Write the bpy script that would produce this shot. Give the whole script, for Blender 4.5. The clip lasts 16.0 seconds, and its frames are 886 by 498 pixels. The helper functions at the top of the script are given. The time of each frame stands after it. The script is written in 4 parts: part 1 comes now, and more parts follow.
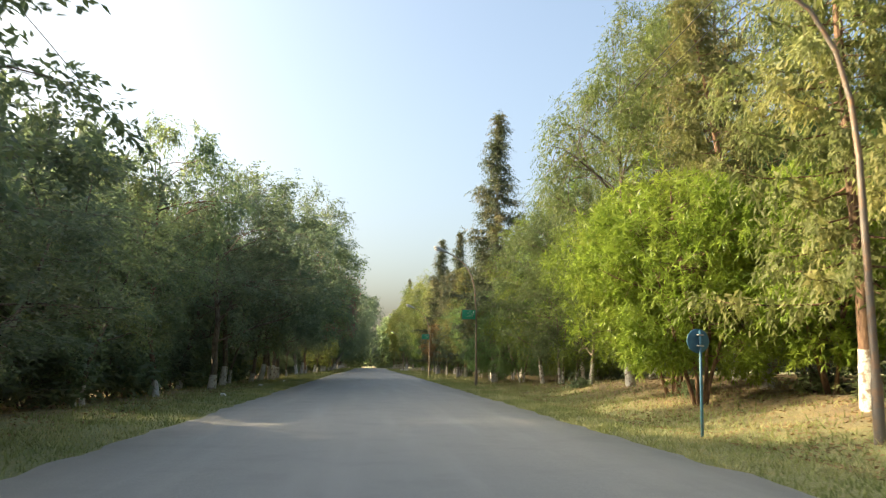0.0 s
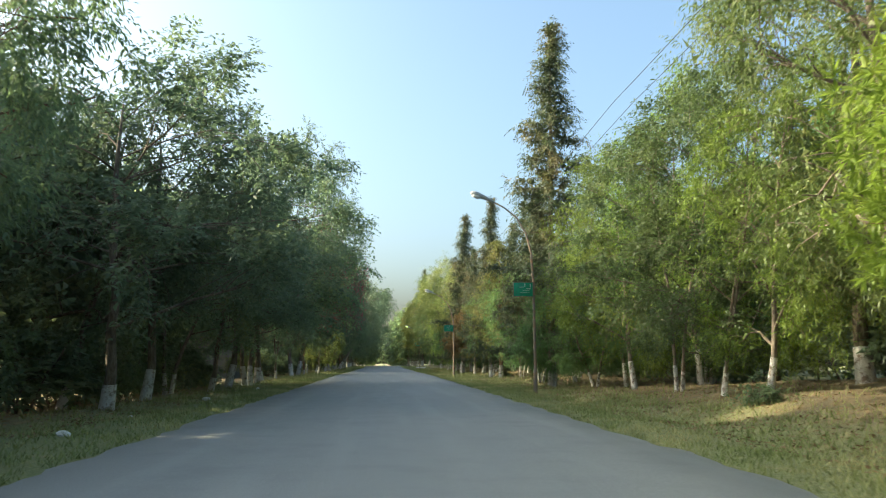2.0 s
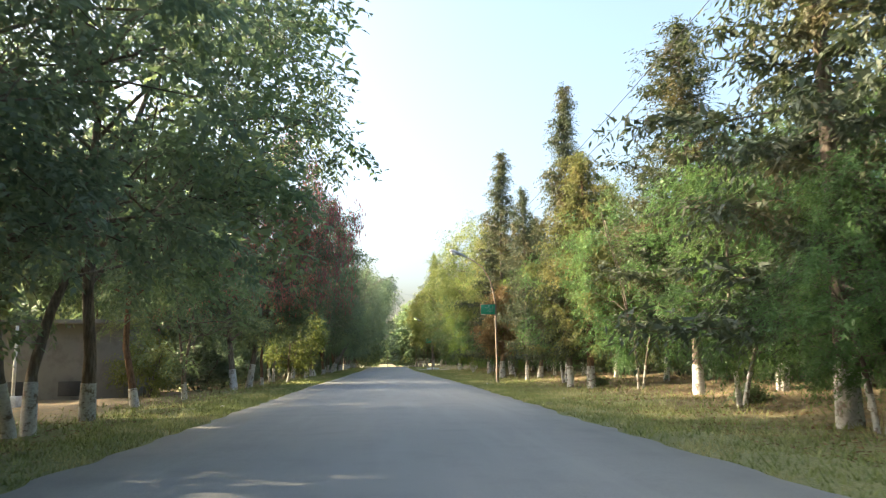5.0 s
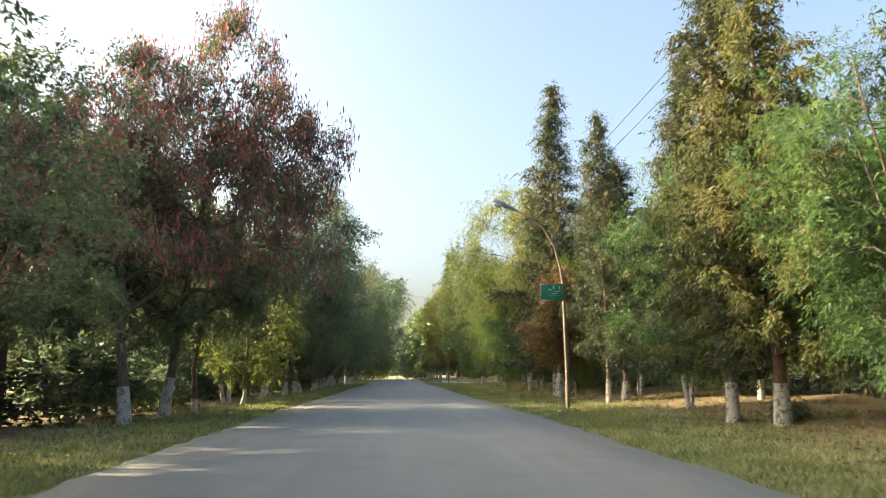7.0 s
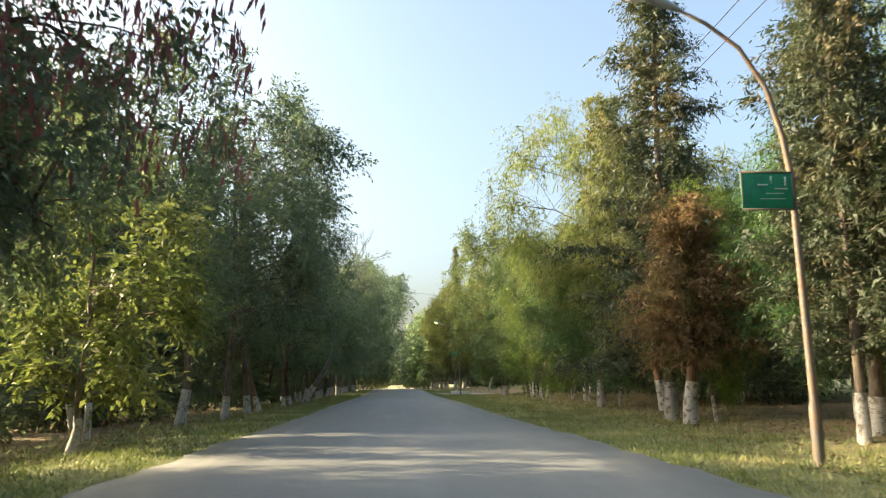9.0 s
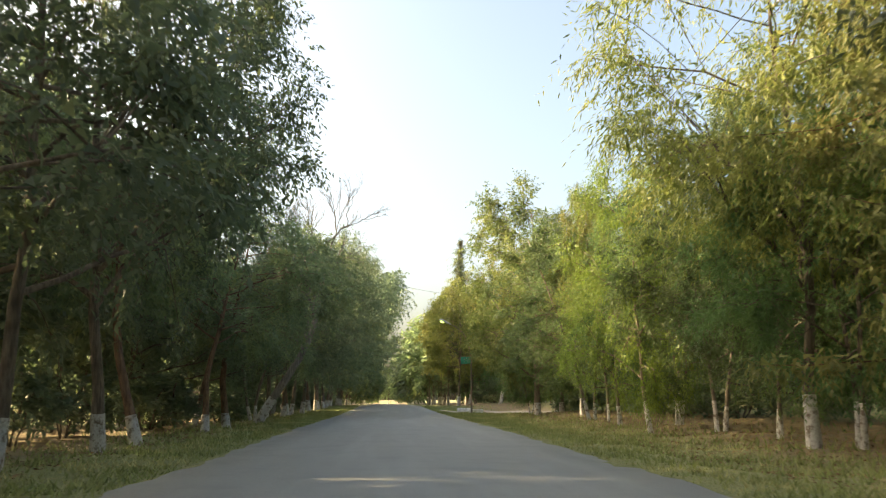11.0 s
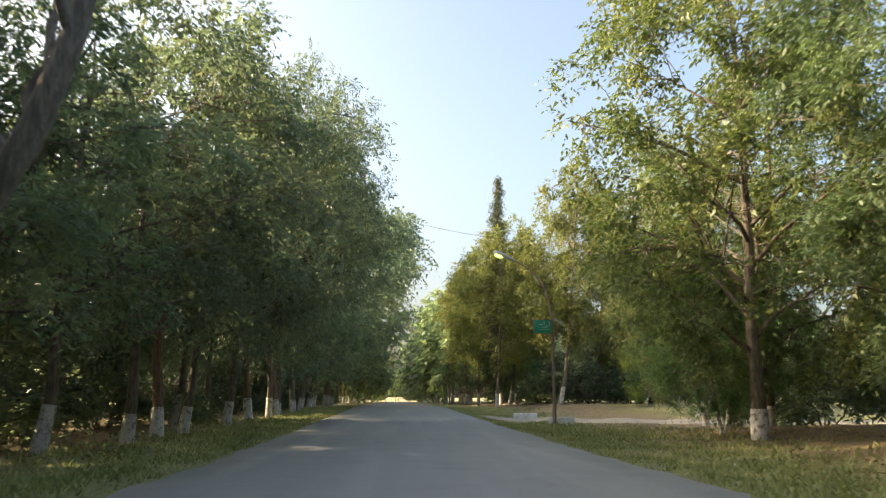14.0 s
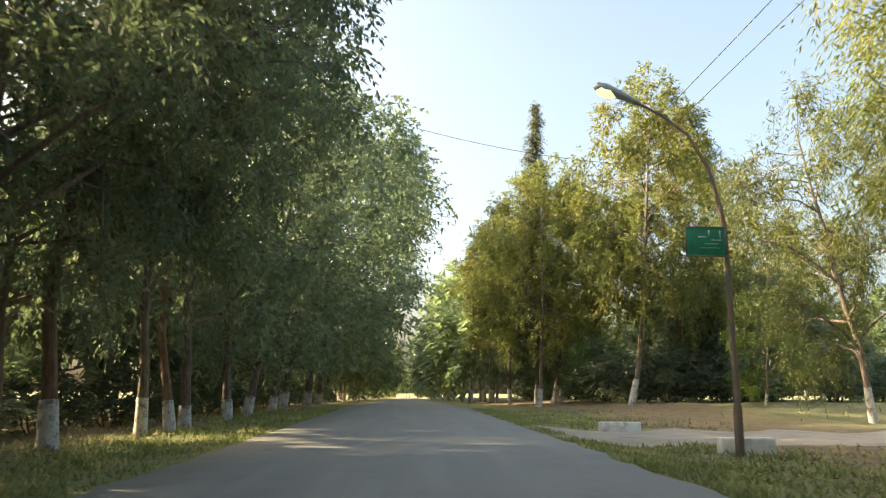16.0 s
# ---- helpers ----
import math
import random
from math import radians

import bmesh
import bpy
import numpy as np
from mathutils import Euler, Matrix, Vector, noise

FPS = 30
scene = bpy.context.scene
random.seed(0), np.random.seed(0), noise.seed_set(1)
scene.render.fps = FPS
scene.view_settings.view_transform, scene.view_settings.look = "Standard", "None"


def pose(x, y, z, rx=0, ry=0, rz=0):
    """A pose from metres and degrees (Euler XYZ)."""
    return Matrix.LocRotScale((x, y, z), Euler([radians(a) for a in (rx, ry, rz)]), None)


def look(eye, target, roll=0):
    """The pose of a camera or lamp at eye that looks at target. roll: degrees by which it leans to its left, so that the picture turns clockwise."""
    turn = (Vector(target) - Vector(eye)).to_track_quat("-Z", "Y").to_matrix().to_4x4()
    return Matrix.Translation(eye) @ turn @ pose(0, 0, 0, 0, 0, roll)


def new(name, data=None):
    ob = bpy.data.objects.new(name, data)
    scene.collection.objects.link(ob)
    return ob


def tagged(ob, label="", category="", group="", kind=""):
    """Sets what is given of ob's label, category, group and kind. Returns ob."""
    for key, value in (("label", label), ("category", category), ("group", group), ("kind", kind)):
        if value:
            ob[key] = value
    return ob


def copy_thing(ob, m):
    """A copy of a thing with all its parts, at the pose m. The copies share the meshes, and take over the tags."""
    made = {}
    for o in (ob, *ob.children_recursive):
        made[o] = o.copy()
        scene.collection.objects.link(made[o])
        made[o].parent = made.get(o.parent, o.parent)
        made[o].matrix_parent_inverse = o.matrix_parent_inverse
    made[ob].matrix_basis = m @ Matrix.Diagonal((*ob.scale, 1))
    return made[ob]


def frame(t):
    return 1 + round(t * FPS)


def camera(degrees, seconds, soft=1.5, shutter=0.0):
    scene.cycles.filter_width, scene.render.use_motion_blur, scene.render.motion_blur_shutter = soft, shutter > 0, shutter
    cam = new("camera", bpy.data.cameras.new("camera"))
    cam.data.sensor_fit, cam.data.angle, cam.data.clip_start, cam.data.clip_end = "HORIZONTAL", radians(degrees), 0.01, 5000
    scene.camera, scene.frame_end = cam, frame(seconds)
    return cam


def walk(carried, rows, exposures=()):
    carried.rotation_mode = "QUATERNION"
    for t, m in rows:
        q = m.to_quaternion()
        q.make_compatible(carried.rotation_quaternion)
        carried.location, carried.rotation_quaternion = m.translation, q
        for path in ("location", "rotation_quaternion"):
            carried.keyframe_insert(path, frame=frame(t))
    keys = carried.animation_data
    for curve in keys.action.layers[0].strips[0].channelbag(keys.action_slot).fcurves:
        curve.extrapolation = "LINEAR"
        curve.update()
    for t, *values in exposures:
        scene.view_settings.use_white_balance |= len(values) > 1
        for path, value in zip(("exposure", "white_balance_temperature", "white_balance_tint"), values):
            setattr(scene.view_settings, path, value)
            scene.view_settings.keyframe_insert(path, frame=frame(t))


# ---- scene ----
cam = camera(59.5, 16.0, soft=1.15, shutter=0.16)
PATH = [
    (0, (-0.345, -0.565, 1.155), (-0.163, 1.405, 1.449), 0.9),
    (0.5, (-0.289, 2.765, 1.146), (-0.113, 4.736, 1.439), 1.0),
    (1, (-0.224, 6.203, 1.166), (-0.054, 8.175, 1.458), 0.6),
    (1.5, (-0.227, 9.856, 1.2), (-0.065, 11.828, 1.489), 0.6),
    (2, (-0.221, 13.688, 1.197), (-0.069, 15.662, 1.482), 0.3),
    (2.5, (-0.227, 17.678, 1.21), (-0.084, 19.653, 1.487), -0.2),
    (3, (-0.265, 21.722, 1.218), (-0.124, 23.698, 1.491), -0.2),
    (3.5, (-0.249, 25.792, 1.242), (-0.106, 27.768, 1.514), -0.2),
    (4, (-0.176, 29.912, 1.183), (-0.032, 31.887, 1.462), -0.3),
    (4.5, (-0.126, 34.046, 1.147), (0.02, 36.021, 1.429), -0.1),
    (5, (-0.134, 38.059, 1.221), (0.011, 40.033, 1.504), -0.6),
    (5.2, (-0.141, 39.655, 1.228), (0.002, 41.63, 1.512), -0.7),
    (7.3, (-0.008, 56.163, 1.215), (0.11, 58.134, 1.532), -0.5),
    (7.5, (0.009, 57.763, 1.215), (0.127, 59.734, 1.534), -0.6),
    (8, (0.037, 61.876, 1.225), (0.152, 63.847, 1.546), -0.8),
    (8.2, (0.022, 63.506, 1.227), (0.138, 65.476, 1.55), -0.8),
    (10.3, (-0.431, 80.049, 1.077), (-0.289, 82.01, 1.443), -0.3),
    (10.5, (-0.438, 81.722, 1.07), (-0.298, 83.682, 1.441), 0.0),
    (11, (-0.395, 86.118, 1.075), (-0.257, 88.078, 1.449), 0.2),
    (11.5, (-0.386, 90.643, 1.107), (-0.25, 92.602, 1.482), 0.2),
    (12, (-0.38, 95.232, 1.12), (-0.249, 97.193, 1.493), 0.5),
    (12.5, (-0.357, 99.925, 1.15), (-0.233, 101.886, 1.521), 0.7),
    (13, (-0.345, 104.747, 1.146), (-0.226, 106.709, 1.515), 0.8),
    (13.5, (-0.447, 109.792, 1.084), (-0.329, 111.754, 1.452), 0.8),
    (14, (-0.504, 114.937, 1.017), (-0.386, 116.9, 1.385), 0.6),
    (14.5, (-0.521, 119.873, 0.971), (-0.402, 121.835, 1.339), 0.2),
    (15, (-0.423, 124.472, 0.961), (-0.308, 126.435, 1.327), 0.2),
    (15.5, (-0.26, 128.806, 1.003), (-0.158, 130.77, 1.363), 0.6),
    (16, (-0.059, 133.125, 0.993), (0.031, 135.091, 1.351), 0.4),
]
# the phone's own exposure and white balance drift as haze on the windscreen comes and goes
EXPOSURES = [(0, 1.63, 7000, 4), (0.5, 1.60, 6550, -1), (1.5, 1.54, 6050, -6), (2, 1.62, 6100, -5), (3, 1.97, 6700, 2), (5, 2.16, 6500, 5), (7.5, 1.79, 6900, 4), (8.2, 1.79, 6840, 3), (10.5, 1.81, 6871, 2), (11, 2.01, 7850, 5), (11.5, 1.80, 6800, 3), (12, 1.77, 6700, 2), (12.5, 1.88, 6500, 0), (13, 1.84, 6150, -2), (13.5, 1.73, 6566, 2), (14, 1.84, 7083, 7), (15, 2.03, 7700, 7), (16, 2.02, 7450, 6)]
walk(cam, [(t, look(eye, target, roll)) for t, eye, target, roll in PATH], EXPOSURES)

# ---- world and sun ----
SUN_AZ, SUN_EL = radians(-79), radians(23)      # clockwise from +y, height above the horizon
world = bpy.data.worlds.new("evening_sky")
scene.world = world
world.use_nodes = True
wn = world.node_tree.nodes
wl = world.node_tree.links
sky = wn.new("ShaderNodeTexSky")
sky.sky_type = "NISHITA"
sky.sun_disc = False
sky.sun_elevation, sky.sun_rotation = SUN_EL, SUN_AZ
sky.altitude, sky.air_density, sky.dust_density, sky.ozone_density = 200, 0.9, 8.0, 1.2
wn["Background"].inputs["Strength"].default_value = 0.15
wl.new(sky.outputs[0], wn["Background"].inputs["Color"])
sun_way = Vector((math.sin(SUN_AZ) * math.cos(SUN_EL), math.cos(SUN_AZ) * math.cos(SUN_EL), math.sin(SUN_EL)))
sun = new("sun", bpy.data.lights.new("sun", "SUN"))
sun.data.energy, sun.data.angle, sun.data.color = 4.2, radians(0.55), (1.0, 0.81, 0.57)
sun.matrix_basis = look(sun_way * 300, (0, 0, 0))

rng = np.random.default_rng(7)


# ---- materials ----
def material(name):
    m = bpy.data.materials.new(name)
    m.use_nodes = True
    return m, m.node_tree.nodes, m.node_tree.links, m.node_tree.nodes["Principled BSDF"]


def mix(nodes, links, fac, a, b):
    n = nodes.new("ShaderNodeMix")
    n.data_type = "RGBA"
    for sock, v in ((n.inputs[0], fac), (n.inputs[6], a), (n.inputs[7], b)):
        if isinstance(v, (int, float)):
            sock.default_value = v
        elif isinstance(v, tuple):
            sock.default_value = (*v, 1)
        else:
            links.new(v, sock)
    return n.outputs[2]


def ramp(nodes, links, src, lo, hi):
    n = nodes.new("ShaderNodeMapRange")
    n.interpolation_type = "SMOOTHSTEP"
    n.inputs[1].default_value, n.inputs[2].default_value = lo, hi
    links.new(src, n.inputs[0])
    return n.outputs[0]


def noise_tex(nodes, links, vec, scale, detail=4.0, rough=0.55):
    n = nodes.new("ShaderNodeTexNoise")
    n.inputs["Scale"].default_value, n.inputs["Detail"].default_value, n.inputs["Roughness"].default_value = scale, detail, rough
    if vec is not None:
        links.new(vec, n.inputs["Vector"])
    return n.outputs["Fac"]


def math_node(nodes, links, op, a, b=0.0):
    n = nodes.new("ShaderNodeMath")
    n.operation = op
    for k, v in ((0, a), (1, b)):
        if isinstance(v, (int, float)):
            n.inputs[k].default_value = v
        else:
            links.new(v, n.inputs[k])
    return n.outputs[0]


def bump(nodes, links, bsdf, height, strength, dist):
    n = nodes.new("ShaderNodeBump")
    n.inputs["Strength"].default_value, n.inputs["Distance"].default_value = strength, dist
    links.new(height, n.inputs["Height"])
    links.new(n.outputs[0], bsdf.inputs["Normal"])


def leaf_material(name, dark, mid, pale, glow=0.35, gloss=0.5):
    """Foliage: colour varies leaf by leaf and in larger patches; light also comes through."""
    m, n, l, b = material(name)
    geo = n.new("ShaderNodeNewGeometry")
    info = n.new("ShaderNodeObjectInfo")
    tc = n.new("ShaderNodeTexCoord")
    col = mix(n, l, geo.outputs["Random Per Island"], dark, mid)
    patch = ramp(n, l, noise_tex(n, l, tc.outputs["Object"], 0.55, 3.0), 0.48, 0.68)
    col = mix(n, l, math_node(n, l, "MULTIPLY", patch, 0.85), col, pale)
    hsv = n.new("ShaderNodeHueSaturation")
    l.new(col, hsv.inputs["Color"])
    l.new(math_node(n, l, "ADD", math_node(n, l, "MULTIPLY", info.outputs["Random"], 0.5), 0.75), hsv.inputs["Value"])
    l.new(math_node(n, l, "ADD", math_node(n, l, "MULTIPLY", info.outputs["Random"], 0.03), 0.485), hsv.inputs["Hue"])
    col = hsv.outputs[0]
    l.new(col, b.inputs["Base Color"])
    b.inputs["Roughness"].default_value = gloss
    b.inputs["Specular IOR Level"].default_value = 0.5
    tr = n.new("ShaderNodeBsdfTranslucent")
    l.new(mix(n, l, 0.2, col, (0.24, 0.34, 0.06)), tr.inputs["Color"])
    ms = n.new("ShaderNodeMixShader")
    ms.inputs[0].default_value = glow
    l.new(b.outputs[0], ms.inputs[1])
    l.new(tr.outputs[0], ms.inputs[2])
    l.new(ms.outputs[0], n["Material Output"].inputs["Surface"])
    return m


def bark_material(name, a, c):
    m, n, l, b = material(name)
    tc = n.new("ShaderNodeTexCoord")
    mp = n.new("ShaderNodeMapping")
    mp.inputs["Scale"].default_value = (9, 9, 1.6)
    l.new(tc.outputs["Object"], mp.inputs["Vector"])
    f = noise_tex(n, l, mp.outputs[0], 2.2, 6.0, 0.65)
    big = noise_tex(n, l, tc.outputs["Object"], 1.3, 2.0)
    col = mix(n, l, ramp(n, l, f, 0.35, 0.68), a, c)
    col = mix(n, l, ramp(n, l, big, 0.5, 0.7), col, tuple(v * 0.55 for v in a))
    l.new(col, b.inputs["Base Color"])
    b.inputs["Roughness"].default_value = 0.9
    bump(n, l, b, f, 0.8, 0.03)
    return m


def plain_material(name, colour, rough=0.5, metal=0.0, second=None, scale=6.0, relief=0.15):
    m, n, l, b = material(name)
    tc = n.new("ShaderNodeTexCoord")
    f = noise_tex(n, l, tc.outputs["Object"], scale, 6.0, 0.65)
    l.new(mix(n, l, ramp(n, l, f, 0.42, 0.72), colour, second or tuple(v * 0.7 for v in colour)), b.inputs["Base Color"])
    b.inputs["Roughness"].default_value, b.inputs["Metallic"].default_value = rough, metal
    bump(n, l, b, f, relief, 0.01)
    return m


LEAF_DARK = leaf_material("leaf_dark_green", (0.105, 0.145, 0.105), (0.175, 0.225, 0.15), (0.21, 0.235, 0.122), 0.56, 0.45)
LEAF_MID = leaf_material("leaf_mid_green", (0.112, 0.158, 0.096), (0.182, 0.235, 0.126), (0.235, 0.255, 0.11), 0.56, 0.45)
LEAF_GREEN = leaf_material("leaf_deep_green", (0.06, 0.092, 0.042), (0.1, 0.145, 0.062), (0.15, 0.175, 0.06), 0.42, 0.55)
LEAF_OLIVE = leaf_material("leaf_olive", (0.08, 0.112, 0.036), (0.145, 0.178, 0.056), (0.21, 0.215, 0.066), 0.42)
LEAF_LIME = leaf_material("leaf_lime_yellow", (0.115, 0.17, 0.028), (0.2, 0.265, 0.042), (0.15, 0.19, 0.05), 0.46)
LEAF_BRIGHT = leaf_material("leaf_bright_green", (0.15, 0.225, 0.03), (0.26, 0.36, 0.048), (0.31, 0.38, 0.06), 0.52, 0.45)
LEAF_FERN = leaf_material("leaf_fern_green", (0.075, 0.16, 0.066), (0.13, 0.245, 0.09), (0.19, 0.285, 0.085), 0.55)
LEAF_YELLOW = leaf_material("leaf_yellow_green", (0.125, 0.15, 0.04), (0.215, 0.225, 0.066), (0.265, 0.245, 0.075), 0.45)
LEAF_CONIFER = leaf_material("conifer_needles", (0.05, 0.066, 0.042), (0.09, 0.105, 0.06), (0.18, 0.135, 0.068), 0.25, 0.6)
LEAF_JUNIPER = leaf_material("juniper_sprays", (0.135, 0.148, 0.058), (0.215, 0.22, 0.08), (0.28, 0.24, 0.095), 0.5, 0.65)
LEAF_RUST = leaf_material("rusty_sprays", (0.2, 0.13, 0.062), (0.32, 0.2, 0.09), (0.22, 0.175, 0.07), 0.35, 0.8)
POD_RED = leaf_material("dry_red_pods", (0.32, 0.078, 0.09), (0.49, 0.155, 0.16), (0.37, 0.135, 0.125), 0.4, 0.7)
BARK_GREY = bark_material("bark_grey_brown", (0.10, 0.075, 0.055), (0.21, 0.17, 0.13))
BARK_RED = bark_material("bark_red_brown", (0.115, 0.065, 0.042), (0.23, 0.14, 0.085))
BARK_PALE = bark_material("bark_pale_dead", (0.13, 0.11, 0.09), (0.26, 0.23, 0.19))


def whitewash_material():
    m, n, l, b = material("whitewash")
    tc = n.new("ShaderNodeTexCoord")
    f = noise_tex(n, l, tc.outputs["Object"], 5.0, 6.0, 0.7)
    g = noise_tex(n, l, tc.outputs["Object"], 22.0, 3.0, 0.6)
    col = mix(n, l, ramp(n, l, g, 0.35, 0.75), (0.56, 0.54, 0.51), (0.38, 0.355, 0.32))
    col = mix(n, l, ramp(n, l, f, 0.49, 0.62), col, (0.18, 0.14, 0.105))
    l.new(col, b.inputs["Base Color"])
    b.inputs["Roughness"].default_value = 0.92
    bump(n, l, b, g, 0.4, 0.01)
    return m


WHITEWASH = whitewash_material()


def asphalt_material():
    m, n, l, b = material("asphalt")
    pos = n.new("ShaderNodeNewGeometry").outputs["Position"]
    fine = noise_tex(n, l, pos, 60.0, 4.0, 0.7)
    mid = noise_tex(n, l, pos, 1.1, 5.0, 0.6)
    sep = n.new("ShaderNodeSeparateXYZ")
    l.new(pos, sep.inputs[0])
    mp = n.new("ShaderNodeMapping")
    mp.inputs["Scale"].default_value = (1.0, 0.06, 1.0)
    l.new(pos, mp.inputs["Vector"])
    streak = noise_tex(n, l, mp.outputs[0], 1.6, 3.0, 0.5)
    col = mix(n, l, ramp(n, l, fine, 0.3, 0.75), (0.196, 0.196, 0.182), (0.298, 0.294, 0.272))
    col = mix(n, l, ramp(n, l, mid, 0.45, 0.75), col, (0.206, 0.206, 0.192))
    col = mix(n, l, math_node(n, l, "MULTIPLY", ramp(n, l, streak, 0.45, 0.75), 0.5), col, (0.308, 0.306, 0.284))
    # sand and dust blown along both edges
    edge = math_node(n, l, "ADD", math_node(n, l, "ABSOLUTE", sep.outputs[0]), math_node(n, l, "MULTIPLY", mid, 0.9))
    col = mix(n, l, math_node(n, l, "MULTIPLY", ramp(n, l, edge, 4.1, 4.7), 0.5), col, (0.36, 0.32, 0.25))
    l.new(col, b.inputs["Base Color"])
    b.inputs["Roughness"].default_value = 0.72
    bump(n, l, b, fine, 0.35, 0.006)
    return m


def ground_material():
    m, n, l, b = material("verge_soil_and_grass")
    pos = n.new("ShaderNodeNewGeometry").outputs["Position"]
    sep = n.new("ShaderNodeSeparateXYZ")
    l.new(pos, sep.inputs[0])
    big = noise_tex(n, l, pos, 0.35, 5.0, 0.6)
    mid = noise_tex(n, l, pos, 2.4, 6.0, 0.7)
    fine = noise_tex(n, l, pos, 24.0, 5.0, 0.75)
    soil = mix(n, l, ramp(n, l, fine, 0.3, 0.7), (0.115, 0.09, 0.052), (0.24, 0.185, 0.11))
    litter = mix(n, l, ramp(n, l, mid, 0.4, 0.65), soil, (0.27, 0.19, 0.095))
    grass = mix(n, l, ramp(n, l, fine, 0.35, 0.7), (0.15, 0.17, 0.06), (0.31, 0.30, 0.13))
    grass = mix(n, l, ramp(n, l, mid, 0.5, 0.72), grass, (0.30, 0.25, 0.11))
    away = math_node(n, l, "ADD", math_node(n, l, "ABSOLUTE", sep.outputs[0]), math_node(n, l, "MULTIPLY", math_node(n, l, "SUBTRACT", big, 0.5), 6.0))
    col = mix(n, l, ramp(n, l, away, 5.8, 9.4), grass, litter)
    col = mix(n, l, math_node(n, l, "MULTIPLY", ramp(n, l, away, 13.0, 19.0), 0.8), col, grass)
    l.new(col, b.inputs["Base Color"])
    b.inputs["Roughness"].default_value = 0.95
    bump(n, l, b, math_node(n, l, "ADD", fine, mid), 0.7, 0.05)
    return m


ASPHALT, GROUND = asphalt_material(), ground_material()
GRASS = leaf_material("grass_blades", (0.16, 0.19, 0.065), (0.30, 0.31, 0.115), (0.46, 0.40, 0.2), 0.3, 0.7)
LITTER = leaf_material("dry_leaf_litter", (0.16, 0.095, 0.045), (0.30, 0.19, 0.085), (0.36, 0.25, 0.12), 0.1, 0.9)
STEEL = plain_material("weathered_lamp_steel", (0.16, 0.14, 0.12), 0.6, 0.3, (0.27, 0.15, 0.08), 3.0)
STEEL_GREY = plain_material("grey_lamp_housing", (0.36, 0.37, 0.37), 0.5, 0.4)
SIGN_GREEN = plain_material("sign_green_enamel", (0.012, 0.23, 0.12), 0.45, 0.0, (0.012, 0.17, 0.09), 5.0, 0.03)
SIGN_PALE = plain_material("sign_pale_paint", (0.45, 0.55, 0.48), 0.5)
SIGN_BLUE = plain_material("sign_blue_paint", (0.035, 0.12, 0.18), 0.5, 0.1, (0.025, 0.075, 0.115), 4.0)
WHITE_KERB = plain_material("white_kerb_paint", (0.74, 0.73, 0.69), 0.9, 0.0, (0.45, 0.42, 0.37), 4.0, 0.3)
PLASTER = plain_material("grey_plaster", (0.17, 0.165, 0.15), 0.9, 0.0, (0.12, 0.115, 0.1), 1.5)
DARK_GAP = plain_material("dark_opening", (0.03, 0.03, 0.03), 0.8)
CABLE = plain_material("black_cable", (0.02, 0.02, 0.02), 0.6)
TRACK = plain_material("pale_dirt_track", (0.34, 0.30, 0.24), 0.95, 0.0, (0.24, 0.2, 0.15), 0.8, 0.4)
glass_m, gn, gl, gb = material("lit_lamp_glass")
gb.inputs["Base Color"].default_value = (0.8, 0.8, 0.6, 1)
gb.inputs["Emission Color"].default_value = (0.75, 1.0, 0.18, 1)
gb.inputs["Emission Strength"].default_value = 0.9
LAMP_LIT = glass_m
glass_o, gn, gl, gb = material("lamp_glass")
gb.inputs["Base Color"].default_value = (0.7, 0.7, 0.68, 1)
gb.inputs["Roughness"].default_value = 0.25
LAMP_OFF = glass_o


# ---- mesh helpers ----
class Geo:
    """Gathers vertices and faces for one mesh."""

    def __init__(self):
        self.v, self.f4, self.f3, self.n = [], [], [], 0

    def add(self, v, quads=None, tris=None):
        v = np.asarray(v, float).reshape(-1, 3)
        self.v.append(v)
        if quads is not None and len(quads):
            self.f4.append(np.asarray(quads, int).reshape(-1, 4) + self.n)
        if tris is not None and len(tris):
            self.f3.append(np.asarray(tris, int).reshape(-1, 3) + self.n)
        self.n += len(v)

    def mesh(self, name, mat, smooth=False):
        me = bpy.data.meshes.new(name)
        v = np.concatenate(self.v)
        f4 = np.concatenate(self.f4) if self.f4 else np.zeros((0, 4), int)
        f3 = np.concatenate(self.f3) if self.f3 else np.zeros((0, 3), int)
        me.vertices.add(len(v))
        me.vertices.foreach_set("co", v.astype(np.float32).ravel())
        me.loops.add(f4.size + f3.size)
        me.loops.foreach_set("vertex_index", np.concatenate([f4.ravel(), f3.ravel()]).astype(np.int32))
        me.polygons.add(len(f4) + len(f3))
        start = np.concatenate([np.arange(len(f4)) * 4, f4.size + np.arange(len(f3)) * 3])
        me.polygons.foreach_set("loop_start", start.astype(np.int32))
        me.update(calc_edges=True)
        me.validate()
        if smooth:
            me.polygons.foreach_set("use_smooth", np.ones(len(me.polygons), bool))
        me.materials.append(mat)
        return me


def part_of(name, geo, mat, parent=None, label="", smooth=False):
    ob = new(name, geo.mesh(name, mat, smooth))
    if parent is not None:
        ob.parent = parent
    if label:
        tagged(ob, label)
    return ob


def unit(a):
    return a / np.maximum(np.linalg.norm(a, axis=-1, keepdims=True), 1e-9)


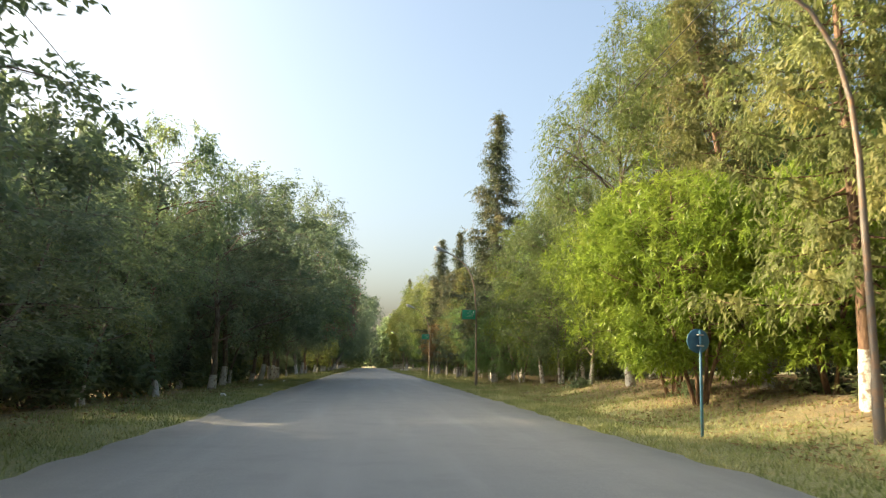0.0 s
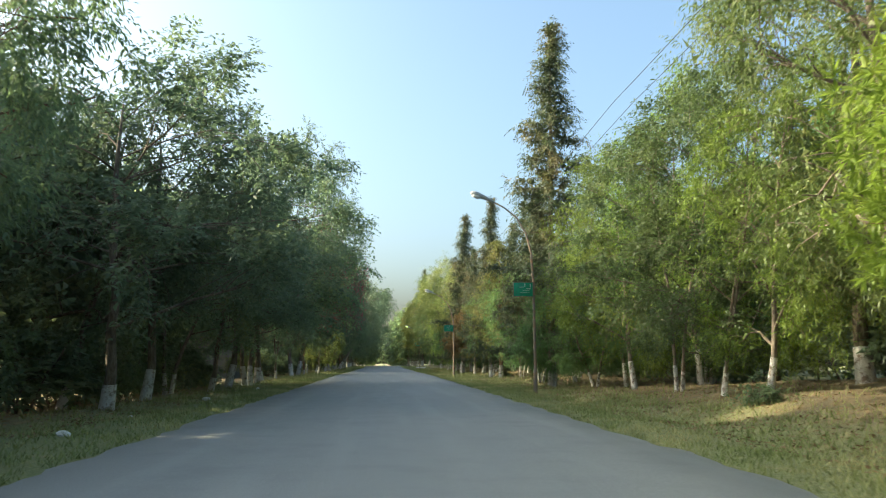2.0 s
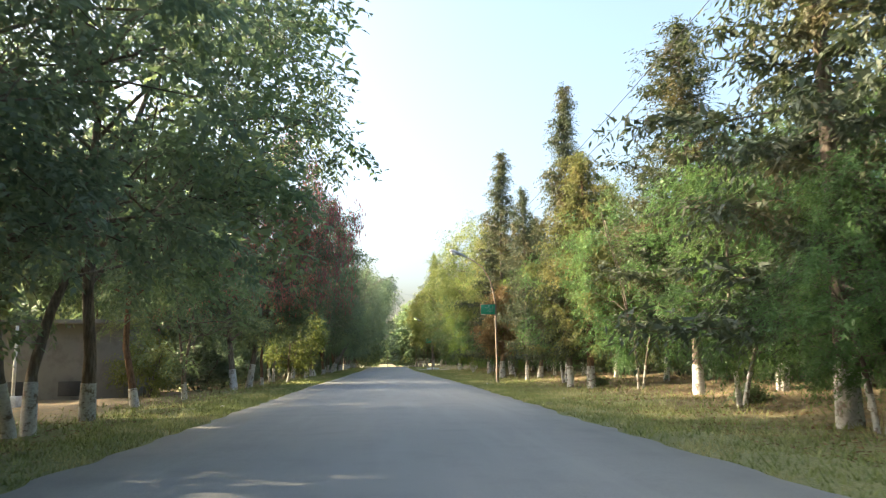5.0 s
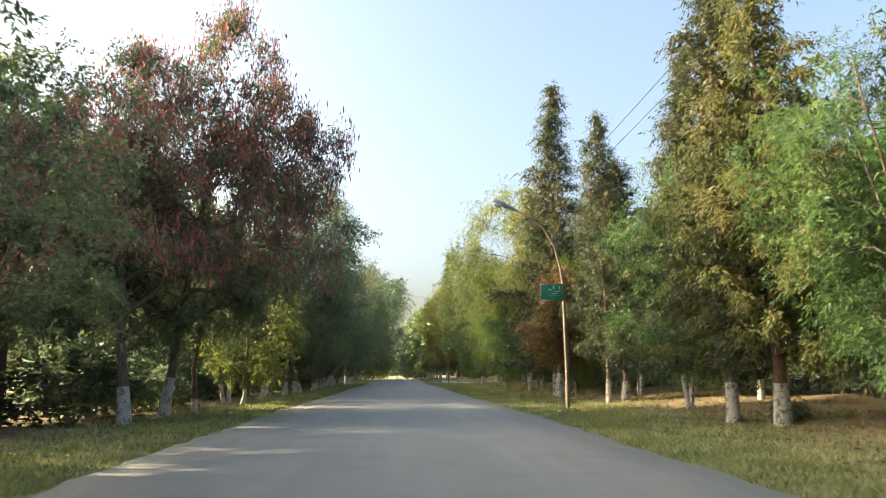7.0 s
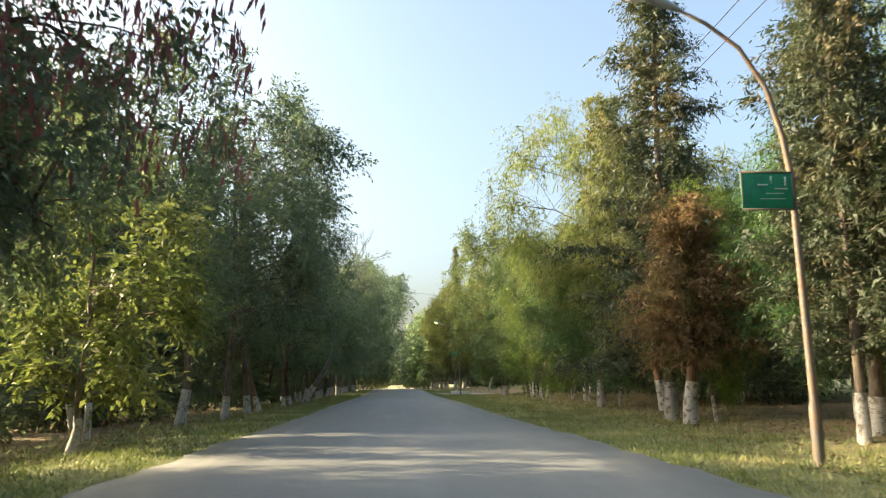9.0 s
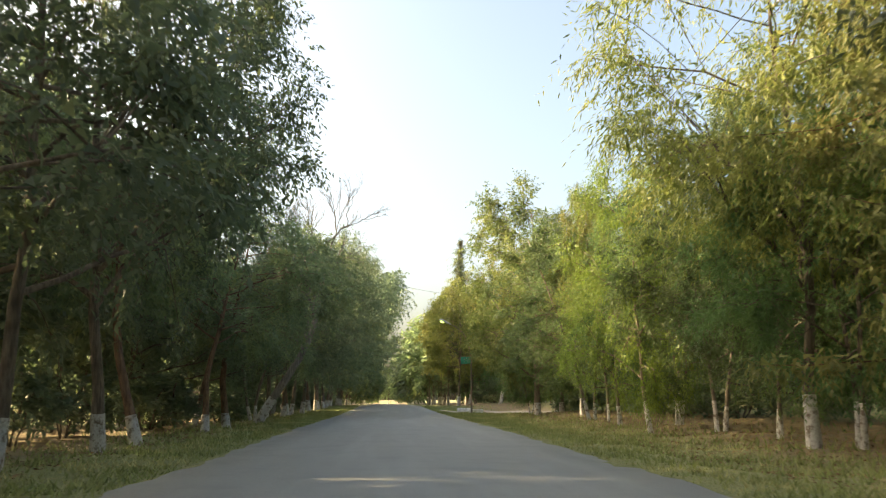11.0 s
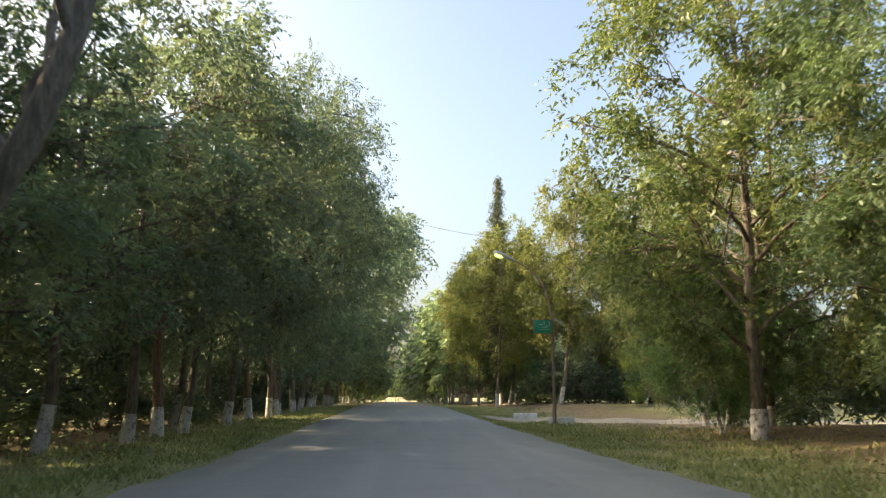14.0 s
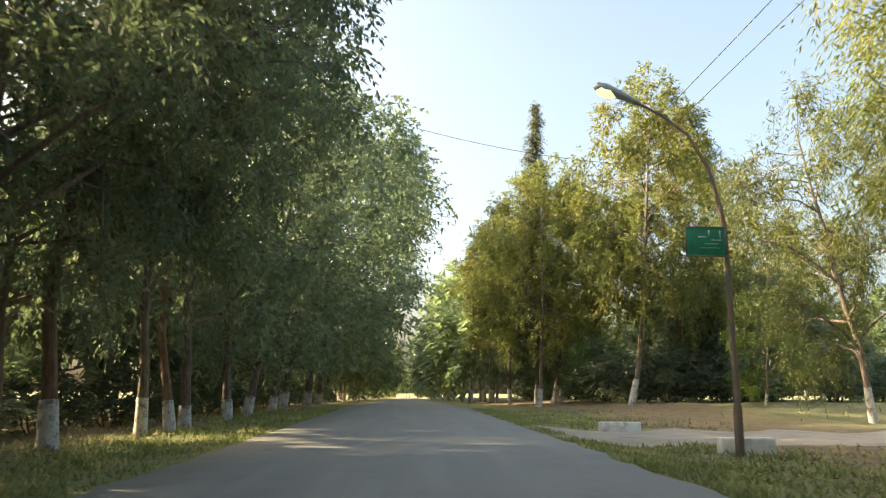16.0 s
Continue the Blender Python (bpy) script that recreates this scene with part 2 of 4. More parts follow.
def tube(geo, pts, radii, sides=6, cap=True):
    """A tapered round tube along pts."""
    pts, radii = np.asarray(pts, float), np.asarray(radii, float)
    tan = unit(np.gradient(pts, axis=0))
    ref = np.array([0.0, 1.0, 0.0]) if abs(tan[0][1]) < 0.9 else np.array([1.0, 0.0, 0.0])
    a = unit(np.cross(tan, ref))
    b = np.cross(tan, a)
    th = np.arange(sides) * 2 * np.pi / sides
    ring = pts[:, None] + radii[:, None, None] * (np.cos(th)[None, :, None] * a[:, None] + np.sin(th)[None, :, None] * b[:, None])
    n = len(pts)
    i, j = np.meshgrid(np.arange(n - 1), np.arange(sides), indexing="ij")
    k = (j + 1) % sides
    quads = np.stack([i * sides + j, i * sides + k, (i + 1) * sides + k, (i + 1) * sides + j], -1).reshape(-1, 4)
    v = ring.reshape(-1, 3)
    if cap:
        v = np.concatenate([v, pts[:1], pts[-1:]])
        lo, hi = n * sides, n * sides + 1
        jj = np.arange(sides)
        kk = (jj + 1) % sides
        tris = np.concatenate([np.stack([kk, jj, np.full(sides, lo)], -1), np.stack([(n - 1) * sides + jj, (n - 1) * sides + kk, np.full(sides, hi)], -1)])
        geo.add(v, quads, tris)
    else:
        geo.add(v, quads)


def curve_pts(p0, p1, lift, n, wob, r):
    """A bowed line from p0 to p1, lifted in its middle, with small kinks."""
    p0, p1 = np.asarray(p0, float), np.asarray(p1, float)
    t = np.linspace(0, 1, n)[:, None]
    p = p0 + (p1 - p0) * t
    p[:, 2] += lift * (np.sin(np.pi * t[:, 0]))
    p[1:-1] += r.normal(0, wob, (n - 2, 3))
    return p


def box(geo, lo, hi, chamfer=0.0):
    """A box with chamfered edges."""
    bm = bmesh.new()
    bmesh.ops.create_cube(bm, size=1)
    for v in bm.verts:
        v.co = Vector([lo[k] + (v.co[k] + 0.5) * (hi[k] - lo[k]) for k in range(3)])
    if chamfer:
        bmesh.ops.bevel(bm, geom=bm.edges[:], offset=chamfer, segments=2, affect="EDGES", profile=0.5)
    bmesh.ops.triangulate(bm, faces=bm.faces[:])
    bm.verts.index_update()
    geo.add([v.co[:] for v in bm.verts], None, [[v.index for v in f.verts] for f in bm.faces])
    bm.free()


def leaves(geo, p, d, up, length, width, plain=False):
    """Kite-shaped, slightly folded leaves at p along d; plain ones are single pointed blades."""
    side = unit(np.cross(d, up))
    nrm = np.cross(side, d)
    length, width = length[:, None], width[:, None]
    a = p + d * length * 0.42 + side * width * 0.5 + nrm * width * 0.12
    c = p + d * length * 0.42 - side * width * 0.5 + nrm * width * 0.12
    if plain:
        geo.add(np.stack([p + side * width * 0.4, p + d * length, c - d * length * 0.3], 1).reshape(-1, 3), None, np.arange(len(p) * 3).reshape(-1, 3))
        return
    tip = p + d * length - nrm * length * 0.08
    v = np.stack([p, a, tip, c], 1).reshape(-1, 3)
    geo.add(v, np.arange(len(p) * 4).reshape(-1, 4))


def sprays(geo, centre, out, r, twigs, per, reach, L, W, droop, spread, tuft=False, fill=24, fill_size=(0.3, 0.2), plain=False):
    """Leafy twigs round each cluster centre, with larger overlapping leaf masses deep inside it."""
    n = len(centre)
    if fill:
        q = (centre[:, None] - out[:, None] * reach * 0.4 + r.normal(0, reach * 0.2, (n, fill, 3))).reshape(-1, 3)
        fd = unit(r.normal(0, 1, q.shape) + np.array([0, 0, -droop * 0.8]))
        k = len(q)
        leaves(geo, q, fd, unit(r.normal(0, 1, q.shape)), fill_size[0] * r.uniform(0.6, 1.2, k), fill_size[1] * r.uniform(0.6, 1.2, k), True)
    d = out[:, None, :] * 0.7 + r.normal(0, spread, (n, twigs, 3))
    d[..., 2] -= droop * 0.5
    d = unit(d)
    ln = reach * r.uniform(0.55, 1.2, (n, twigs, 1))
    base = centre[:, None, :] + r.normal(0, reach * 0.22, (n, twigs, 3))
    if tuft:
        t = np.full((1, 1, per, 1), 1.0) * r.uniform(0.8, 1.0, (n, twigs, per, 1))
    else:
        t = np.linspace(0.2, 1.0, per)[None, None, :, None] + r.uniform(-0.08, 0.08, (n, twigs, per, 1))
    p = base[:, :, None] + d[:, :, None] * (ln[:, :, None] * t)
    p[..., 2] -= (droop * 0.45 * ln * t[..., 0] ** 2)
    sd = unit(np.cross(d, r.normal(0, 1, (n, twigs, 3)) * 0.4 + np.array([0, 0, 1.0])))
    sign = np.where(np.arange(per) % 2 == 0, 1.0, -1.0)[None, None, :, None]
    if tuft:
        ld = d[:, :, None] * 0.5 + r.normal(0, 0.75, (n, twigs, per, 3))
    else:
        ld = d[:, :, None] * 0.6 + sd[:, :, None] * sign * 0.75 + r.normal(0, 0.22, (n, twigs, per, 3))
    ld[..., 2] -= droop * r.uniform(0.3, 1.0, (n, twigs, per))
    ld = unit(ld).reshape(-1, 3)
    up = unit(r.normal(0, 0.5, (n * twigs * per, 3)) + np.array([0, 0, 1.0]))
    k = len(ld)
    leaves(geo, p.reshape(-1, 3), ld, up, L * r.uniform(0.65, 1.25, k), W * r.uniform(0.7, 1.2, k), plain)


def trunk_path(r, H, lean, n=9, wob=0.07):
    z = np.linspace(0, H, n)
    p = np.zeros((n, 3))
    p[:, 2] = z
    p[:, 0] = lean * (z / H) ** 1.3 + np.cumsum(r.normal(0, wob, n)) * (z > 0)
    p[:, 1] = np.cumsum(r.normal(0, wob, n)) * (z > 0)
    return p


def along(p, t):
    s = np.linspace(0, 1, len(p))
    return np.array([np.interp(t, s, p[:, k]) for k in range(3)])


def whitewash(root, path, radii, top):
    """The painted foot of a trunk, a sleeve just over the bark."""
    zs = np.linspace(-0.05, top, 6)
    pts = np.array([[np.interp(z, path[:, 2], path[:, 0]), np.interp(z, path[:, 2], path[:, 1]), z] for z in zs])
    rad = np.interp(zs, path[:, 2], radii) * 1.06 + 0.006
    g = Geo()
    tube(g, pts, rad, 10, cap=False)
    part_of("whitewashed_foot", g, WHITEWASH, root, "flaking white limewash on the trunk foot", True)


def flare(path, r0, top_r, power=0.8):
    z = path[:, 2] / path[-1, 2]
    return top_r + (r0 - top_r) * (1 - z) ** power + r0 * 0.22 * np.exp(-path[:, 2] / 0.2)


def broad_tree(name, seed, H, R, zb, lean, leaf, bark, label, limbs=13, subs=5, twigs=10, per=7, reach=0.58, L=0.16, W=0.07,
               droop=0.4, spread=0.75, foot=1.05, r0=0.125, shape=0.6, stems=1, inner=0.3, tuft=False, split=0.24, white=True, pods=0, simple=False, fill=5, fill_size=(0.24, 0.14)):
    """A tree with limbs, branches and leafy clusters inside an uneven crown."""
    r = np.random.default_rng(seed)
    root = new(name)
    root.empty_display_size = 0.3
    tagged(root, label, {"shrub": "shrub", "weed": "weed"}.get(name, "tree"))
    wood, crown = Geo(), Geo()
    tips, outs = [], []
    for s in range(stems):
        turn = 2 * np.pi * s / stems + r.uniform(0, 1)
        path = trunk_path(r, H * 0.86, lean * 0.35, 9, 0.05 + 0.012 * H / 9)
        if stems > 1:
            fan = np.linspace(0, 1, 9)[:, None] ** 1.25
            path[:, :2] += fan * np.array([math.cos(turn), math.sin(turn)]) * R * 0.45 + np.array([math.cos(turn), math.sin(turn)]) * 0.14
        rad = flare(path, r0 / stems ** 0.55, 0.02)
        tube(wood, path, rad, 5 if simple else 9)
        if white:
            whitewash(root, path, rad, foot * r.uniform(0.9, 1.1))
        k = limbs // stems + 1
        for i in range(k):
            t0 = split + (0.97 - split) * (i + r.uniform(0.1, 0.9)) / k
            a = i * 2.4 + r.uniform(-0.5, 0.5) + turn
            p0 = along(path, t0)
            ze = min(H * 0.97, p0[2] + H * r.uniform(-0.04, 0.16) + 0.1)
            for j in range(subs + 1):
                # ends of one limb and of its branches, on the uneven crown surface
                aj = a + (0 if j == 0 else r.normal(0, 0.48))
                zj = np.clip(ze + (0 if j == 0 else r.normal(0, H * 0.08)), zb, H)
                u = (zj - zb) / (H - zb)
                er = R * max(0.05, math.sin(math.pi * min(0.995, 0.08 + 0.9 * u ** 0.85))) ** shape
                lump = 0.82 + 0.36 * noise.noise(Vector((math.cos(aj) * 1.7 + seed, math.sin(aj) * 1.7, zj * 0.45)))
                q = er * lump * r.uniform(0.72, 1.06)
                end = np.array([lean * min(1.0, (zj / (H * 0.86)) ** 1.3) + math.cos(aj) * q, math.sin(aj) * q, zj])
                if j == 0:
                    limb = curve_pts(p0, end, 0.06 * H * r.uniform(-0.2, 1), 6, 0.05, r)
                    lr = max(0.012, np.interp(t0, np.linspace(0, 1, 9), rad) * 0.55)
                    tube(wood, limb, np.linspace(lr, 0.012, 6), 3 if simple else 5, False)
                    tips += [end, limb[4], limb[3]][:3 if fill > 6 else 2]
                    outs += [end - p0] * (3 if fill > 6 else 2)
                else:
                    b0 = along(limb, r.uniform(0.3, 0.95))
                    br = curve_pts(b0, end, 0.15, 4, 0.04, r)
                    if not simple:
                        tube(wood, br, np.linspace(lr * 0.4, 0.007, 4), 3, False)
                    tips += [end, br[2] if r.random() < inner else end + r.normal(0, 0.3, 3)]
                    outs += [end - b0] * 2
    tips, outs = np.array(tips), unit(np.array(outs))
    tips[:, 2] = np.maximum(tips[:, 2], zb * 0.95)
    sprays(crown, tips, outs, r, twigs, per, reach, L, W, droop, spread, tuft, fill, fill_size, simple)
    part_of("trunk", wood, bark, root, smooth=True)
    part_of("crown", crown, leaf, root)
    if pods:
        g = Geo()
        high = (tips + outs * np.array([0.45, 0.45, 0.2]))[tips[:, 2] > H * 0.36]
        pick = high[r.permutation(len(high))[:pods]]
        n = 34
        p = (pick[:, None] + r.normal(0, 0.24, (len(pick), n, 3)) * np.array([1, 1, 1.4])).reshape(-1, 3)
        d = unit(r.normal(0, 0.25, p.shape) + np.array([0, 0, -1.0]))
        leaves(g, p, d, unit(r.normal(0, 1, p.shape)), r.uniform(0.16, 0.3, len(p)), r.uniform(0.04, 0.075, len(p)))
        tagged(part_of("pod_mass", g, POD_RED, root, "hanging clusters of dry red seed pods"), kind="stuff")
    return root


def conifer_tree(name, seed, H, R, zb, leaf, bark, label, n=80, steps=6, twigs=7, per=5, reach=0.42, L=0.17, W=0.045, droop=0.7, foot=1.1, r0=0.14, power=0.75, lean=0.0, sag=0.18, low=0.6):
    """A spire with whorls of drooping branches and ragged gaps."""
    r = np.random.default_rng(seed)
    root = new(name)
    root.empty_display_size = 0.3
    tagged(root, label, "tree")
    wood, crown = Geo(), Geo()
    path = trunk_path(r, H * 0.985, lean, 12, 0.03)
    rad = flare(path, r0, 0.015)
    tube(wood, path, rad, 9)
    whitewash(root, path, rad, foot)
    tips, outs, size = [], [], []
    for i in range(n):
        u = ((i + r.uniform(0, 1)) / n) ** 0.9
        z = zb + (H - zb) * u
        a = i * 2.39996 + r.uniform(-0.4, 0.4)
        lump = 0.85 + 0.9 * noise.noise(Vector((math.cos(a) * 1.3 + seed, math.sin(a) * 1.3, z * 0.8)))
        ln = max(0.1, R * (1 - u) ** power * min(1.0, low + u * 4) * lump * r.uniform(0.5, 1.25))
        p0 = along(path, min(1.0, z / (H * 0.985)))
        end = p0 + np.array([math.cos(a) * ln, math.sin(a) * ln, -ln * sag * r.uniform(0.2, 1.4) + 0.12 * ln])
        br = curve_pts(p0, end, -0.06 * ln, 5, 0.03, r)
        tube(wood, br, np.linspace(0.012 + 0.02 * (1 - u), 0.006, 5), 3, False)
        k = max(1, int(round(steps * ln / R)) + 1)
        for s in range(k):
            t = 0.3 + 0.7 * (s + 1) / k
            tips.append(along(br, t) + r.normal(0, 0.06, 3))
            outs.append(end - p0 + np.array([0, 0, 0.1]))
    sprays(crown, np.array(tips), unit(np.array(outs)), r, twigs, per, reach, L, W, droop, 0.6, False, 14, (0.26, 0.12))
    part_of("trunk", wood, bark, root, smooth=True)
    part_of("crown", crown, leaf, root)
    return root


def bare_tree(name, seed, H, lean, label):
    r = np.random.default_rng(seed)
    root = new(name)
    root.empty_display_size = 0.3
    tagged(root, label, "tree")
    wood = Geo()
    # the trunk leans out over the verge, then straightens
    path = np.array([(0, 0, 0), (0.3, 0, 0.55), (0.75, 0.03, 1.25), (1.25, 0.05, 2.0), (1.75, 0.02, 2.8), (2.15, 0, 3.6), (2.45, -0.05, 4.5), (2.6, -0.05, 5.4), (2.7, 0, 6.2)]) * np.array([lean, 1, 1])
    rad = flare(path, 0.19, 0.085)
    tube(wood, path, rad, 10)
    whitewash(root, path, rad, 1.1)

    def fork(p0, d, ln, rr, depth):
        end = p0 + d * ln
        pts = curve_pts(p0, end, 0.05 * ln, 6, 0.035 * ln, r)
        tube(wood, pts, np.linspace(rr, rr * 0.55, 6), 6 if depth < 2 else 3, False)
        if depth == 5:
            return
        for k in range(3 if depth in (1, 2, 3) else 2):
            q = along(pts, r.uniform(0.5, 1.0) if k else 1.0)
            fork(q, unit(d + r.normal(0, 0.36, 3) + np.array([0, 0, 0.16])), ln * r.uniform(0.62, 0.85), rr * 0.62, depth + 1)

    for k in range(8):
        a = k * 1.26 + r.uniform(-0.3, 0.3)
        fork(along(path, 1.0 - 0.065 * k), unit(np.array([math.cos(a) * 0.5 - 0.38, math.sin(a) * 0.5, 1.0])), H * 0.15, 0.075, 0)
    part_of("trunk", wood, BARK_PALE, root, smooth=True)
    return root


# ---- ground ----
def half_road(y):
    """Half the carriageway's width, which narrows along the way."""
    return np.interp(y, [78, 98], [3.82, 3.42])


def level(y):
    """The road's slight dip before the driveway and its long fall beyond."""
    return np.interp(y, [112, 134, 152, 178, 200, 290, 450, 720, 3000], [0, -0.11, -0.09, 0, -0.15, -0.9, -2.4, -5, -12])


def ground_z(x, y):
    """Height of the verge: flush with the road, a shallow dip, then a low bank to the right and a fall to the left."""
    x, y = np.asarray(x, float), np.asarray(y, float)
    x = np.sign(x) * np.maximum(np.abs(x) - (half_road(y) - 4.0), 0)
    right = np.interp(x, [0, 4.0, 4.6, 6.2, 8.0, 10.5, 14.0, 30.0, 3000.0], [-0.03, -0.03, 0.005, -0.09, -0.04, 0.12, 0.3, 0.5, 0.5])
    left = np.interp(-x, [0, 4.0, 4.6, 6.0, 8.0, 14.0, 3000.0], [-0.03, -0.03, 0.005, -0.05, -0.1, -0.3, -0.3])
    bank = (np.clip((x - 6.2) / 2.6, 0, 1) * 0.36 + np.clip((x - 8.5) / 5.0, 0, 1) * 0.25) * np.clip((46 - y) / 16, 0, 1) * np.clip((y + 20) / 20, 0, 1)
    flat = np.clip((17 - np.abs(y - 156.0)) / 6.0, 0, 1) * np.clip((x - 4.2) / 1.6, 0, 1)
    z = np.where(x > 0, right + bank, left)
    z = z * (1 - flat) - flat * 0.17
    off = np.clip((np.abs(x) - 4.3) / 1.5, 0, 1) * np.clip((60 - np.abs(x)) / 20, 0, 1)
    return z + level(y) + off * (0.05 * np.sin(x * 1.3 + y * 0.37) * np.sin(y * 0.71 - x * 0.5) + 0.03 * np.sin(y * 2.1 + x * 1.7))


def ground():
    xs = np.concatenate([-np.geomspace(2500, 20, 14), np.linspace(-16, -4.4, 40), [-4.0, 4.0], np.linspace(4.4, 18, 46), np.geomspace(22, 2500, 14)])
    ys = np.concatenate([-np.geomspace(2000, 20, 10), np.linspace(-12, 190, 290), np.geomspace(196, 3000, 26)])
    X, Y = np.meshgrid(xs, ys, indexing="ij")
    Z = ground_z(X, Y)
    i, j = np.meshgrid(np.arange(len(xs) - 1), np.arange(len(ys) - 1), indexing="ij")
    w = len(ys)
    g = Geo()
    g.add(np.stack([X, Y, Z], -1), np.stack([i * w + j, (i + 1) * w + j, (i + 1) * w + j + 1, i * w + j + 1], -1))
    tagged(part_of("ground", g, GROUND, smooth=True), "grassy verge and brown leaf-strewn soil beside the road", "ground", kind="structure")


def road():
    """The carriageway: a thin slab with a slight camber and worn, uneven edges."""
    ys = np.concatenate([np.arange(-60, 210, 0.35), np.arange(210, 720, 6.0)])
    us = np.array([-1, -0.985, -0.7, -0.35, 0, 0.35, 0.7, 0.985, 1])
    Y = np.repeat(ys[:, None], len(us), 1)
    wl_ = half_road(ys) + 0.07 * np.sin(ys * 0.9) * np.sin(ys * 0.23 + 1) + 0.05 * np.sin(ys * 3.1) + rng.normal(0, 0.025, len(ys))
    wr_ = half_road(ys) + 0.07 * np.sin(ys * 0.8 + 2) * np.sin(ys * 0.31) + 0.05 * np.sin(ys * 2.7) + rng.normal(0, 0.025, len(ys))
    X = np.where(us[None] < 0, us[None] * wl_[:, None], us[None] * wr_[:, None])
    Z = 0.012 + 0.02 * (1 - us[None] ** 2) + level(Y)
    Z[:, [0, -1]] = level(Y[:, [0, -1]]) - 0.05
    w = len(us)
    i, j = np.meshgrid(np.arange(len(ys) - 1), np.arange(w - 1), indexing="ij")
    g = Geo()
    g.add(np.stack([X, Y, Z], -1), np.stack([i * w + j, i * w + j + 1, (i + 1) * w + j + 1, (i + 1) * w + j], -1))
    tagged(part_of("road", g, ASPHALT, smooth=True), "worn grey asphalt road with sandy ragged edges", "road", kind="structure")


ground()
road()

# ---- trees ----
PROTO = {}


def kind_of(kind):
    """Builds the first tree of a kind."""
    B, C = broad_tree, conifer_tree
    if kind == "broad_a":
        return B("broadleaf_tree", 11, 10, 4.4, 1.9, 1.5, LEAF_DARK, BARK_GREY, "dark green broadleaf tree with a whitewashed trunk foot", limbs=15, subs=6, foot=0.95)
    if kind == "broad_b":
        return B("broadleaf_tree", 12, 10, 4.4, 1.9, 1.8, LEAF_DARK, BARK_GREY, "dense dark broadleaf tree with a whitewashed trunk foot", limbs=16, subs=6, shape=0.5, foot=0.78)
    if kind == "broad_c":
        return B("broadleaf_tree", 13, 10, 4.4, 2.0, 1.2, LEAF_MID, BARK_GREY, "mid-green broadleaf tree with a whitewashed trunk foot", limbs=15, subs=6, stems=2, foot=0.88)
    if kind == "open":
        return B("broadleaf_tree", 14, 10, 4.0, 3.9, 0.8, LEAF_MID, BARK_RED, "open-crowned tree with reddish limbs and drooping leaves", limbs=15, subs=6, twigs=10, reach=0.6, inner=0.3, L=0.18, W=0.065, droop=0.7, fill=5, split=0.42, foot=0.75)
    if kind == "pod":
        return B("pod_tree", 15, 12, 5.2, 2.6, 1.2, LEAF_DARK, BARK_GREY, "tall tree hung with dry red seed pods", limbs=20, subs=7, pods=480, r0=0.18)
    if kind == "fern":
        return B("feathery_tree", 16, 8, 3.8, 1.35, -0.8, LEAF_FERN, BARK_GREY, "feathery bright green tree with a whitewashed trunk foot", limbs=16, subs=6, twigs=11, per=9, L=0.15, W=0.034, reach=0.62, split=0.15, droop=0.5, fill=9, fill_size=(0.26, 0.11), stems=2, r0=0.1)
    if kind == "green":
        return B("broadleaf_tree", 29, 11, 4.6, 1.6, -0.5, LEAF_GREEN, BARK_GREY, "dense deep green broadleaf tree with a whitewashed trunk foot", limbs=20, subs=7, twigs=10, per=8, L=0.15, W=0.055, reach=0.5, droop=0.4, fill=10, fill_size=(0.2, 0.1), split=0.14, inner=0.5, foot=0.9, r0=0.1, stems=2)
    if kind == "olive":
        return B("feathery_tree", 17, 10, 4.2, 1.35, -0.8, LEAF_OLIVE, BARK_GREY, "olive feathery tree with drooping fine foliage", limbs=17, subs=6, twigs=11, per=9, L=0.16, W=0.033, split=0.15, droop=0.75, reach=0.72, fill=9, fill_size=(0.26, 0.11), r0=0.12)
    if kind == "olive_tall":
        return B("feathery_tree", 27, 16, 5.0, 2.4, -1.0, LEAF_OLIVE, BARK_GREY, "tall olive-yellow feathery tree with hanging fine foliage", limbs=28, subs=8, twigs=10, per=9, L=0.17, W=0.036, droop=0.8, reach=0.8, fill=10, fill_size=(0.26, 0.11), r0=0.19, split=0.16, foot=0.95)
    if kind == "tall_yellow":
        return B("broadleaf_tree", 28, 15, 5.2, 1.8, -0.9, LEAF_OLIVE, BARK_GREY, "tall broadleaf tree with dense sunlit yellow-green leaves", limbs=30, subs=8, twigs=10, per=7, L=0.17, W=0.075, droop=0.5, reach=0.62, fill=8, fill_size=(0.26, 0.15), r0=0.18, split=0.14, inner=0.5, foot=0.9)
    if kind == "lime":
        return B("feathery_tree", 22, 10, 4.2, 1.35, -0.9, LEAF_LIME, BARK_GREY, "feathery tree with bright yellow-green foliage", limbs=17, subs=6, twigs=11, per=9, L=0.15, W=0.034, split=0.15, droop=0.6, reach=0.66, fill=9, fill_size=(0.26, 0.11), r0=0.11)
    if kind == "big":
        return B("broadleaf_tree", 23, 13, 6.0, 2.4, 2.2, LEAF_DARK, BARK_GREY, "tall spreading dark broadleaf tree reaching over the road", limbs=24, subs=7, twigs=9, per=7, reach=0.62, L=0.16, W=0.07, r0=0.17, inner=0.35, foot=0.8)
    if kind == "acacia":
        return B("feathery_tree", 18, 9, 4.2, 1.35, -0.6, LEAF_FERN, BARK_GREY, "dark green feathery tree with thin forked stems", limbs=16, subs=6, twigs=11, per=9, L=0.15, W=0.034, reach=0.62, split=0.15, droop=0.55, fill=9, fill_size=(0.26, 0.11), stems=3, r0=0.1)
